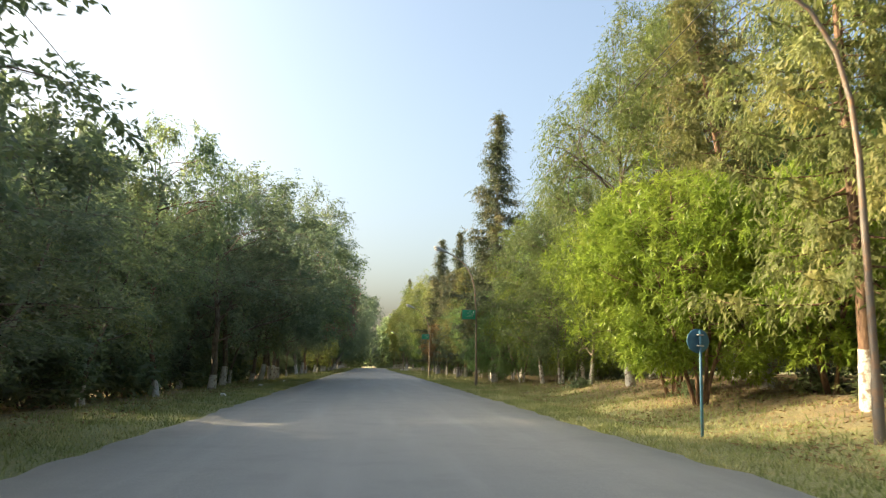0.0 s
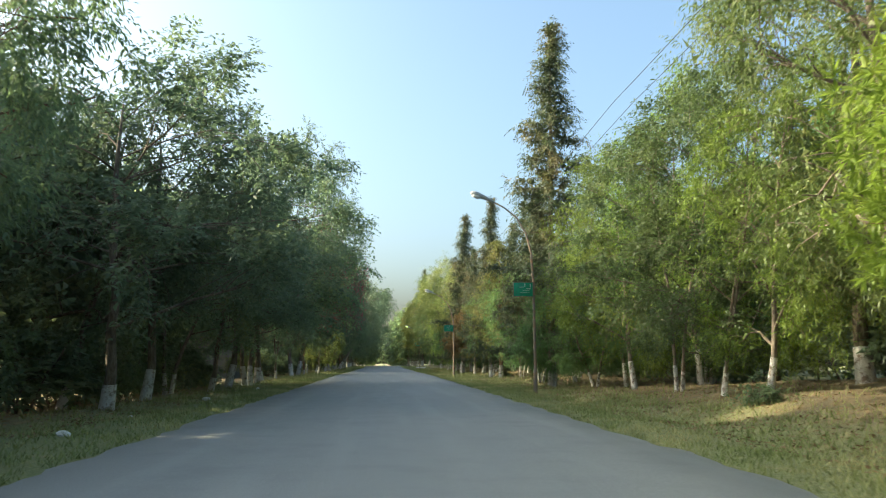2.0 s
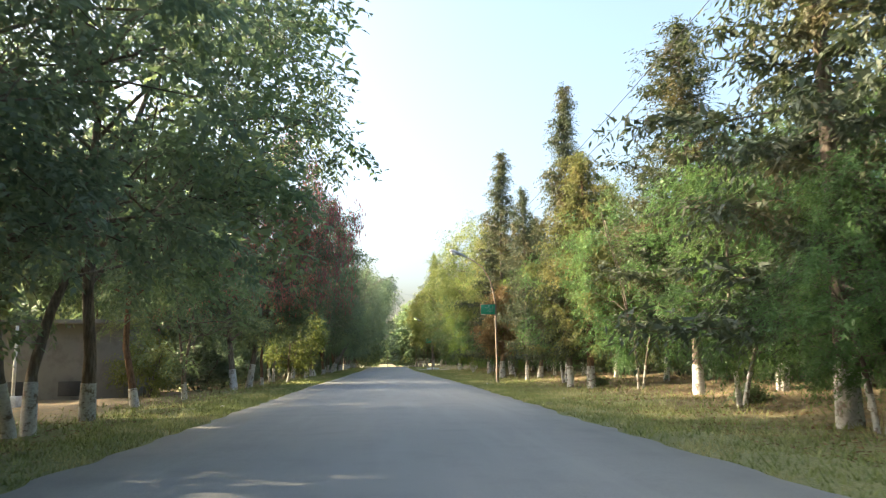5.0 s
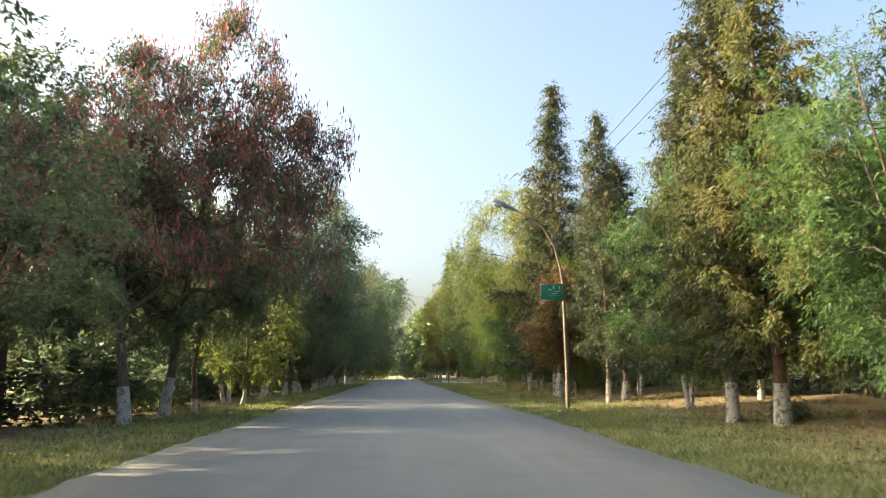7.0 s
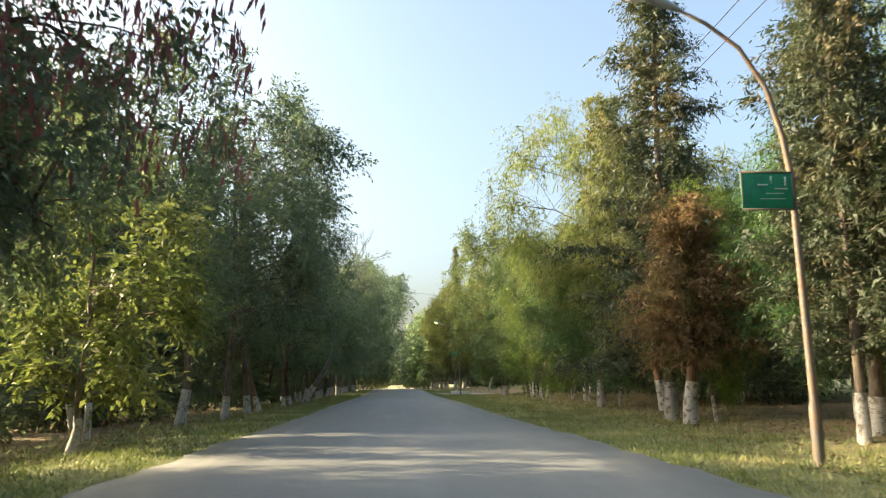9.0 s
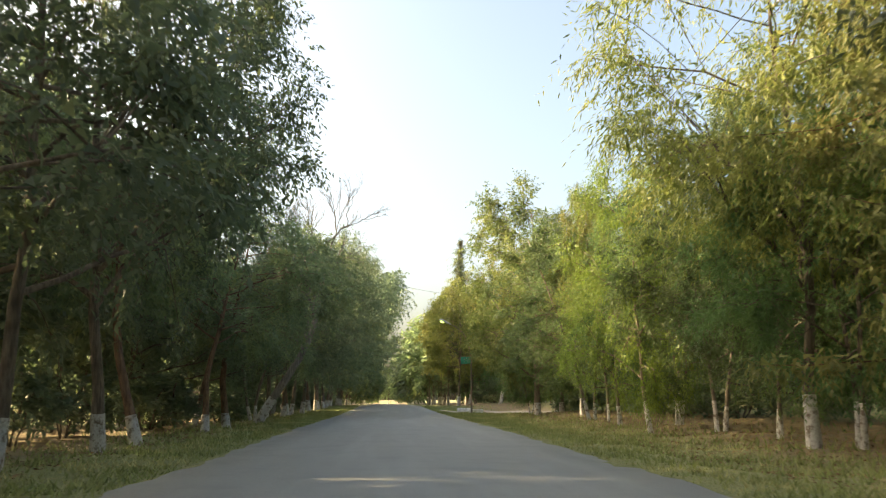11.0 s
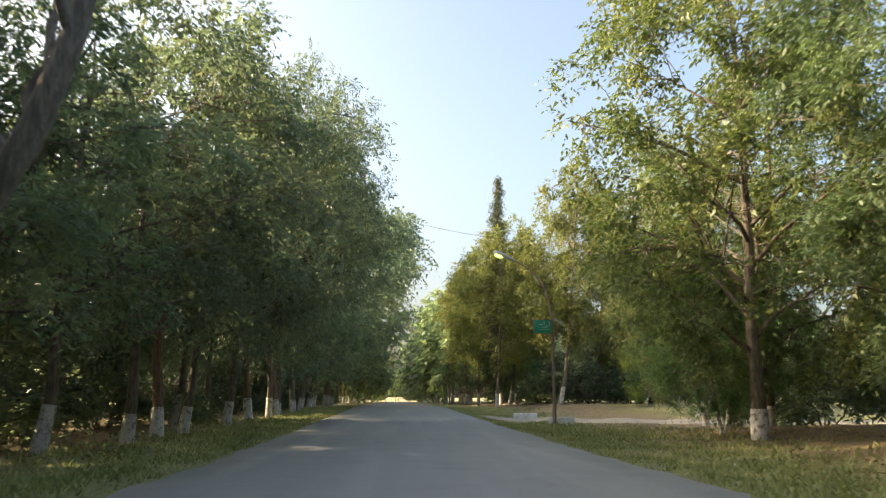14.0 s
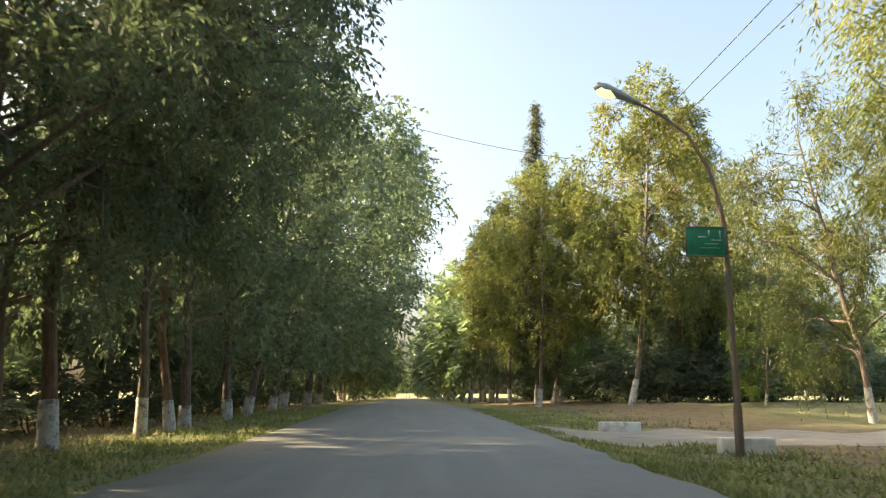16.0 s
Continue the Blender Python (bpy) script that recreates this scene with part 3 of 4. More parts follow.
    if kind == "oleander":
        return B("oleander_tree", 19, 6.5, 3.2, 1.25, -0.5, LEAF_BRIGHT, BARK_RED, "bright green narrow-leaved shrub tree with several bare stems", limbs=24, subs=7, twigs=6, per=11, reach=0.42, L=0.25, W=0.046, fill=12, fill_size=(0.22, 0.055), droop=0.15, split=0.16, stems=4, tuft=True, r0=0.12, shape=0.55, white=False)
    if kind == "yellow":
        return B("poplar_tree", 20, 13, 4.2, 3.0, -0.4, LEAF_YELLOW, BARK_GREY, "tall airy tree with yellowing leaves", limbs=24, subs=7, twigs=9, per=7, L=0.19, W=0.085, droop=0.45, fill=8, split=0.3, inner=0.4)
    if kind == "willow":
        return B("willowy_tree", 21, 12, 4.8, 4.4, -1.6, LEAF_YELLOW, BARK_GREY, "tall light tree with hanging yellow-green sprays", limbs=22, subs=7, twigs=9, per=9, L=0.19, W=0.038, droop=0.9, fill=9, fill_size=(0.26, 0.11), reach=0.9, split=0.24, inner=0.4)
    if kind == "spire":
        return C("conifer_tree", 31, 16, 2.6, 1.3, LEAF_CONIFER, BARK_GREY, "tall dark conifer with ragged drooping branches", n=160, steps=7)
    if kind == "spire_b":
        return C("conifer_tree", 32, 14, 3.0, 2.0, LEAF_CONIFER, BARK_GREY, "broad grey-green conifer with upswept branch tips", n=140, steps=7, sag=-0.1, droop=0.4)
    if kind == "juniper":
        return C("juniper_tree", 33, 12, 3.0, 1.9, LEAF_JUNIPER, BARK_RED, "shaggy olive-brown juniper with a whitewashed trunk foot", n=110, steps=6, twigs=7, L=0.18, W=0.05, droop=0.9, power=0.5, r0=0.17, low=0.95, lean=-0.5)
    if kind == "rust":
        return C("juniper_tree", 34, 6, 2.2, 1.7, LEAF_RUST, BARK_RED, "small juniper with rusty brown dying foliage", n=70, steps=6, power=0.45, r0=0.16, low=0.95)
    if kind == "back":
        return B("woodland_tree", 41, 10, 4.6, 1.6, 0.0, LEAF_DARK, BARK_GREY, "dark woodland tree behind the roadside row", limbs=12, subs=4, twigs=5, per=4, L=0.54, W=0.32, reach=0.9, white=False, simple=True, fill=9, fill_size=(0.8, 0.6))
    if kind == "back_b":
        return B("woodland_tree", 42, 10, 4.6, 1.6, 0.0, LEAF_FERN, BARK_GREY, "green woodland tree behind the roadside row", limbs=12, subs=4, twigs=6, per=6, L=0.4, W=0.19, reach=0.9, white=False, simple=True, fill=9, fill_size=(0.8, 0.6))
    if kind == "far":
        return B("woodland_tree", 45, 10, 4.6, 1.4, 0.8, LEAF_MID, BARK_GREY, "distant roadside tree with a dense green crown", limbs=11, subs=4, twigs=4, per=4, L=0.75, W=0.45, reach=0.95, white=True, simple=True, fill=0)
    if kind == "mid":
        return B("broadleaf_tree", 46, 13, 6.0, 2.2, 2.2, LEAF_DARK, BARK_GREY, "tall dark broadleaf tree with a whitewashed trunk foot", limbs=18, subs=6, twigs=6, per=4, L=0.3, W=0.16, reach=0.9, fill=7, fill_size=(0.4, 0.26), r0=0.17, simple=True, foot=0.75)
    if kind == "shrub":
        return B("shrub", 43, 2.4, 1.6, 0.2, 0.0, LEAF_DARK, BARK_GREY, "dark green shrub under the roadside trees", limbs=10, subs=3, twigs=5, per=4, L=0.26, W=0.15, reach=0.4, stems=4, r0=0.06, white=False, split=0.1, simple=True, fill=0)
    if kind == "undergrowth":
        return B("shrub", 48, 2.4, 1.6, 0.15, 0.0, LEAF_MID, BARK_GREY, "leafy mid-green shrub filling the edge of the wood", limbs=10, subs=3, twigs=5, per=5, L=0.17, W=0.085, reach=0.4, stems=5, r0=0.05, white=False, split=0.08, fill=6, fill_size=(0.2, 0.12))
    if kind == "shrub_pale":
        return B("shrub", 44, 2.4, 1.6, 0.2, 0.0, LEAF_YELLOW, BARK_GREY, "yellow-green shrub in a gap between trees", limbs=10, subs=4, twigs=6, per=5, L=0.15, W=0.07, reach=0.4, stems=4, r0=0.06, white=False, split=0.1)
    if kind == "amber":
        return B("broadleaf_tree", 49, 5, 2.0, 1.3, 0.8, LEAF_YELLOW, BARK_GREY, "young tree with sunlit yellow-green leaves", limbs=10, subs=5, twigs=7, per=6, reach=0.5, L=0.17, W=0.08, r0=0.07, foot=0.8, fill=6)
    if kind == "weed":
        return B("weed", 47, 0.4, 0.5, 0.04, 0.0, LEAF_MID, BARK_GREY, "low leafy green weed on the verge", limbs=14, subs=3, twigs=4, per=4, L=0.1, W=0.05, reach=0.16, stems=5, r0=0.012, white=False, split=0.05, fill=0)
    return bare_tree("bare_tree", 51, 13, 1.0, "leafless dead tree with a pale forked crown")


BASE = {"broad_a": (10, 4.4), "broad_b": (10, 4.4), "broad_c": (10, 4.4), "open": (10, 4.0), "pod": (12, 5.2), "fern": (8, 3.8), "green": (11, 4.6), "olive": (10, 4.2), "acacia": (9, 4.2), "lime": (10, 4.2), "olive_tall": (16, 5.0), "tall_yellow": (15, 5.2), "big": (13, 6.0), "mid": (13, 6.0),
        "oleander": (6.5, 3.2), "yellow": (13, 4.2), "willow": (12, 4.8), "spire": (16, 2.6), "spire_b": (14, 3.0), "juniper": (12, 3.0), "rust": (6, 2.2), "back": (10, 4.6), "far": (10, 4.6),
        "back_b": (10, 4.6), "shrub": (2.4, 1.6), "undergrowth": (2.4, 1.6), "shrub_pale": (2.4, 1.6), "amber": (5, 2.0), "bare": (13, 1.0), "weed": (0.4, 0.5)}
count = 0


def plant(kind, x, y, H, R=None, turn=None, label="", group=""):
    """One tree of a kind at (x, y), H metres high, with crown radius R."""
    global count
    count += 1
    h0, r0 = BASE[kind]
    s = ((R / r0) if R else (H / h0)), H / h0
    if turn is None:
        turn = ((count * 47) % 80) - 40
    # no two trunks stand quite alike
    tip, nod = (0, 0) if kind in ("bare", "spire", "spire_b") else (((count * 37) % 9 - 4) * 1.3, ((count * 53) % 9 - 4) * 1.4)
    m = pose(x, y, float(ground_z(x, y)) - 0.03, tip, nod, turn)
    if kind not in PROTO:
        ob = PROTO[kind] = kind_of(kind)
        ob.matrix_basis = m @ Matrix.Diagonal((s[0], s[0], s[1], 1))
        ob["first"] = s
    else:
        a = PROTO[kind]["first"]
        ob = copy_thing(PROTO[kind], m @ Matrix.Diagonal((s[0] / a[0], s[0] / a[0], s[1] / a[1], 1)))
    tagged(ob, label, group=group or ("trees left of the road" if x < 0 else "trees right of the road"))
    return ob


# left row, from behind the camera onwards
# the first two are unseen, added to shade the start of the road
plant("broad_a", -7.2, -9, 10, 4.4)
plant("broad_b", -7.4, -2, 8.5, 3.8)
plant("broad_c", -6.6, 5.8, 7.0, 3.5)
plant("broad_a", -7.8, 11.5, 5.6, 3.6)
plant("broad_c", -8.2, 16.6, 5.8, 3.4)
plant("broad_c", -8.2, 21.8, 6.2, 3.4)
plant("open", -7.5, 27.0, 9.7, 3.0, 10)
plant("broad_b", -7.0, 33.8, 8.9, 5.2, -15)
plant("broad_a", -7.4, 38.3, 10.4, 4.9, 5)
plant("broad_b", -8.8, 35.6, 10.4, 4.0)
plant("broad_c", -8.0, 43.2, 8.2, 3.7)
plant("broad_b", -7.3, 47.0, 8.6, 3.8)
plant("broad_a", -7.1, 49.5, 11.2, 5.0, 10)
plant("broad_c", -6.8, 53.0, 10.8, 5.8, 15)
plant("big", -6.9, 56.5, 14.0, 5.4, 5)
plant("open", -7.4, 61.5, 8.5, 3.6)
plant("broad_c", -7.2, 66.3, 6.4, 3.0)
plant("pod", -7.2, 75.2, 10.4, 4.4, 10, "tree with green leaves and dry red seed pods")
plant("pod", -7.0, 77.9, 12.4, 4.1, -30)
plant("broad_b", -11.8, 76.6, 11.5, 4.4)
plant("open", -6.8, 80.8, 7.0, 2.8)
plant("amber", -5.9, 84.2, 4.7, 2.1, 20)
plant("broad_c", -7.4, 88.6, 9.6, 4.0)
plant("broad_a", -6.9, 95.0, 12.0, 4.9, 5)
plant("broad_b", -6.3, 98.6, 11.8, 4.2)
plant("big", -6.3, 103.0, 13.6, 4.5, 0)
plant("open", -6.2, 105.2, 10.0, 3.8)
plant("open", -6.0, 111.2, 7.4, 3.5, 0)
plant("open", -6.3, 116.0, 8.2, 4.3, 20)
plant("broad_b", -8.2, 119.0, 7.7, 3.5)
plant("broad_b", -10.0, 115.4, 8.2, 4.2)
plant("bare", -6.2, 122.4, 13.6, 1.0, 0)
plant("broad_c", -7.0, 126.0, 7.8, 3.8)
plant("broad_a", -7.0, 130.0, 9.4, 4.4)
plant("broad_b", -6.5, 133.3, 10.6, 4.4)
plant("open", -6.6, 135.9, 11.2, 4.6)
plant("big", -6.7, 138.8, 13.0, 4.5, 15)
plant("big", -6.5, 143.8, 13.6, 5.0, 0)
plant("broad_a", -8.8, 145.4, 12.5, 4.4)
plant("open", -6.4, 147.6, 12.5, 4.8)
plant("broad_b", -8.8, 150.2, 12.8, 4.4)
plant("big", -6.3, 152.2, 15.0, 4.4, 5)
plant("open", -6.2, 154.2, 12.0, 4.2)
plant("mid", -6.6, 157.0, 13.6, 5.6, 0)
plant("mid", -6.4, 161.6, 14.0, 5.9, 20)
plant("mid", -6.4, 165.0, 14.6, 6.0, -15)
plant("mid", -6.6, 172.0, 14.8, 6.4, 0)
plant("mid", -7.0, 178.0, 17.5, 8.0, 0)
plant("mid", -6.6, 185.5, 19.0, 8.6, 0)
plant("mid", -6.8, 194.0, 18.0, 8.5, 0)

# right row
plant("juniper", 9.2, 4.0, 12, 2.6)
plant("juniper", 8.9, 13.2, 12.6, 2.6)
plant("olive", 13.4, 10.0, 14, 4.8)
plant("juniper", 10.8, 20.5, 12.0, 2.8)
plant("oleander", 8.0, 18.6, 6.0, 3.0, 20)
plant("oleander", 8.5, 21.6, 6.6, 3.1, 140)
plant("oleander", 10.4, 16.8, 5.6, 2.6, 250)
plant("olive_tall", 8.9, 26.5, 14.0, 3.8, 180)
plant("olive_tall", 12.4, 25.5, 17.5, 5.4, 200)
plant("olive_tall", 12.2, 33.0, 16.0, 5.0, 150)
plant("lime", 8.9, 31.6, 8.2, 2.9, 120)
plant("green", 9.0, 34.4, 9.0, 3.4, 60)
plant("green", 9.3, 38.3, 9.4, 4.0, 100)
plant("lime", 9.5, 43.3, 9.6, 3.6, 20)
plant("lime", 11.4, 41.6, 11.6, 3.6, 110)
plant("fern", 9.2, 47.8, 5.4, 2.8, 150)
plant("lime", 10.4, 47.2, 9.4, 3.2, 70)
plant("fern", 7.9, 50.4, 5.2, 2.2, 80)
plant("spire", 8.1, 51.6, 18.9, 3.4)
plant("fern", 9.7, 53.4, 6.6, 2.9, 200)
plant("acacia", 13.0, 44.5, 9.0, 4.0)
plant("fern", 8.7, 57.1, 7.4, 3.1, 175)
plant("spire_b", 9.6, 62.0, 12.3, 3.4)
plant("acacia", 11.8, 61.0, 8.5, 4.0)
plant("acacia", 9.3, 66.8, 7.6, 3.0)
plant("juniper", 8.5, 70.8, 10.2, 2.8)
plant("spire", 7.9, 72.0, 13.8, 2.3)
plant("olive", 12.4, 72.5, 11.0, 3.8, 160)
plant("fern", 8.8, 77.0, 8.4, 3.2, 190)
plant("spire_b", 9.0, 84.4, 9.8, 3.2)
plant("spire_b", 8.0, 83.2, 11.4, 2.0)
plant("spire", 11.6, 84.0, 13.8, 2.6)
plant("olive", 12.2, 79.6, 11.4, 3.2)
plant("olive", 14.2, 86.5, 13.2, 4.4, 200)
plant("acacia", 10.6, 87.6, 8.0, 2.8)
plant("rust", 7.6, 90.2, 6.2, 2.3)
plant("lime", 8.6, 91.0, 6.6, 1.7, 30)
plant("spire", 8.0, 92.8, 16.4, 3.0)
plant("fern", 12.4, 98.0, 9.0, 3.4)
plant("juniper", 9.4, 97.4, 12.0, 2.8)
plant("olive", 12.0, 102.5, 12.5, 4.6, 180)
plant("willow", 8.2, 101.6, 12.8, 4.6, 0)
plant("fern", 8.8, 101.0, 7.4, 3.0, 40)
plant("green", 9.2, 105.0, 8.4, 3.2, 60)
plant("green", 9.4, 108.8, 10.2, 3.8, 130)
# lime leaf colour stands in for sun on the dark crown's left edge
plant("lime", 7.9, 110.6, 8.8, 2.6)
plant("acacia", 9.6, 112.6, 9.2, 3.6)
plant("lime", 8.6, 116.2, 6.8, 2.8, 60)
plant("yellow", 8.9, 118.8, 10.4, 1.7)
plant("green", 9.2, 122.6, 10.6, 4.7, 150)
plant("green", 12.8, 125.5, 11.2, 4.8, 60)
plant("green", 10.2, 128.4, 11.2, 4.4, 250)
plant("tall_yellow", 9.0, 135.0, 15.2, 5.4, 10)
plant("fern", 9.0, 137.4, 4.9, 2.4, 0)
plant("tall_yellow", 11.6, 139.8, 12.5, 4.4, 90)
plant("acacia", 13.2, 143.5, 10.0, 4.0)
plant("willow", 13.2, 149.0, 13.0, 4.8, 30, "tall tree with hanging grey-green sprays")
plant("olive", 19.0, 164.6, 15.0, 5.0, 30)
plant("yellow", 12.8, 177.6, 20.0, 5.4)
plant("yellow", 10.2, 187.5, 17.5, 5.6)
plant("yellow", 8.2, 181.6, 15.2, 4.4, 45)
plant("yellow", 8.0, 194.0, 15.5, 5.0, 90)
plant("spire", 8.8, 186.0, 21.6, 2.6)
plant("yellow", 17.4, 183.0, 18.8, 5.0)
plant("acacia", 11.5, 191.5, 9.5, 4.4)
plant("yellow", 11.0, 199.5, 16.5, 5.0)
plant("mid", 8.6, 208.0, 12.0, 5.0, 180)
plant("lime", 18.2, 172.5, 6.0, 2.5, 200)
plant("yellow", 27.0, 190.0, 15.5, 4.6)
plant("yellow", 34.0, 196.0, 16.0, 5.0)
plant("shrub", 20.0, 180.0, 3.2, 3.0)
plant("shrub", 25.0, 178.0, 3.0, 3.0)
plant("shrub", 30.0, 182.0, 3.4, 3.2)
plant("shrub", 36.0, 184.0, 3.4, 3.2)

# woodland behind both rows; along a few low sight lines to the sun it is only scrub
LANES = ((13.7, 0.8), (82.5, 2.2), (91.6, 0.0), (97.0, 0.8), (131.5, 1.2), (148.5, 0.8))
r2 = np.random.default_rng(3)


def wood(kind, x, y, H, R):
    if -17 < x < 0 and (58 < y < 77 or 133 < y < 176 and r2.random() < 0.1):
        return
    if x < 0 and any(abs(y + 0.249 * x - q) < w * 0.6 + R * 0.25 for q, w in LANES):
        plant("shrub", x, y, r2.uniform(2.4, 3.2), r2.uniform(2.2, 3.0), r2.uniform(0, 360), group="shrubs under the trees")
    else:
        plant(kind, x, y, H, R, r2.uniform(0, 360), group="woodland behind the row")


# left back row, mostly hidden, raised midway to shade the right verge
for k in range(42):
    wood("back", -12.6 + r2.uniform(-0.8, 0.8), -14 + k * 5.2 + r2.uniform(-0.9, 0.9), r2.uniform(7.6, 9.4) + (2.2 if 18 < k < 28 else 0), r2.uniform(3.5, 4.2))
# mostly unseen rear row, made tall to shade the road and right trees
for k in range(35):
    yy = -12 + k * 6.2 + r2.uniform(-1.6, 1.6)
    wood("back", -19.5 + r2.uniform(-1.5, 1.5) - (6 if 130 < yy < 180 else 0), yy, r2.uniform(13.5, 15.5) + (3 if yy > 80 else 0), r2.uniform(4.6, 5.4))
# outermost row, added to hold back low sun from the left
for k in range(12):
    plant("far", -34 + r2.uniform(-3, 3), 108 + k * 9 + r2.uniform(-2, 2), r2.uniform(8, 10), r2.uniform(6, 7), r2.uniform(0, 360), group="woodland behind the row")
for k in range(25):
    yy = -4 + k * 5.9 + r2.uniform(-1.2, 1.2)
    wood("back_b" if k % 3 else "back", 16.0 + r2.uniform(-1.2, 1.2), yy, r2.uniform(8, 10.5), r2.uniform(3.8, 4.6))
for k in range(24):
    yy = -6 + k * 9 + r2.uniform(-2, 2)
    wood("back", 24 + r2.uniform(-2, 2) + (16 if 146 < yy < 176 else 0), yy, r2.uniform(9, 11), r2.uniform(4.8, 5.8))
for k in range(66):
    side = -1 if k % 2 else 1
    plant("far", side * r2.uniform(7.6, 9.4), 208 + k * 3.3, r2.uniform(12, 16.5), r2.uniform(5.6, 7.0), r2.uniform(-40, 40) + (180 if side > 0 else 0), group="far roadside trees")
for k in range(9):
    plant("far", -17 + k * 4.3, 440 + r2.uniform(-6, 6), r2.uniform(9, 13), 5.5, r2.uniform(0, 360), group="far roadside trees")
for k in range(14):
    plant("far", 38 + k * 7 + r2.uniform(-2, 2), 206 + r2.uniform(-8, 8) + k * 3, r2.uniform(8, 12), 5.5, r2.uniform(0, 360), group="far roadside trees")
for k in range(56):
    yy = 3 + k * 4.0 + r2.uniform(-1.2, 1.2)
    if not 57 < yy < 75:
        plant("shrub", -9.8 + r2.uniform(-1.0, 1.0), yy, r2.uniform(1.4, 2.3), r2.uniform(1.3, 2.0), r2.uniform(0, 360), group="shrubs under the trees")
for wx, wy, wh, wr in ((9.3, 12.2, 0.5, 0.55), (10.0, 14.5, 0.35, 0.5), (8.6, 20.4, 0.3, 0.35), (10.6, 17.6, 0.4, 0.5), (8.2, 30.5, 0.3, 0.4), (9.4, 58.2, 0.35, 0.45), (8.8, 71.0, 0.3, 0.4)):
    plant("weed", wx, wy, wh, wr, wx * 90, group="weeds on the verge")
for k in range(22):
    plant("shrub", 12 + r2.uniform(0, 24), 178 + k * 2.2 + r2.uniform(-3, 3), r2.uniform(1.8, 3.2), r2.uniform(1.8, 3.0), r2.uniform(0, 360), group="shrubs under the trees")
for k in range(8):
    plant("shrub", 18.5 + r2.uniform(-1.5, 1.5), 8 + k * 3.6, r2.uniform(2.0, 3.2), r2.uniform(2.0, 2.8), r2.uniform(0, 360), group="shrubs under the trees")
for k in range(26):
    plant("shrub", 14.0 + r2.uniform(-0.8, 0.8), 34 + k * 4.4 + r2.uniform(-1.2, 1.2), r2.uniform(1.6, 2.6), r2.uniform(1.5, 2.2), r2.uniform(0, 360), group="shrubs under the trees")
plant("shrub_pale", -9.9, 71.0, 2.4, 1.3, group="shrubs under the trees")
for k in range(20):
    plant("far", -14.5 + r2.uniform(-1, 1), 206 + k * 6.2, r2.uniform(9, 12), r2.uniform(5.0, 6.0), r2.uniform(0, 360), group="far roadside trees")
for k in range(15):
    plant("undergrowth", -9.7 + r2.uniform(-0.5, 0.5), 10.5 + k * 2.7 + r2.uniform(-0.6, 0.6), r2.uniform(1.5, 2.6), r2.uniform(1.2, 1.7), r2.uniform(0, 360), group="shrubs under the trees")
for k in range(8):
    plant("far", 15 + k * 3.6, 216 + (k % 3) * 7, r2.uniform(9, 12), 5.4, r2.uniform(0, 360), group="far roadside trees")

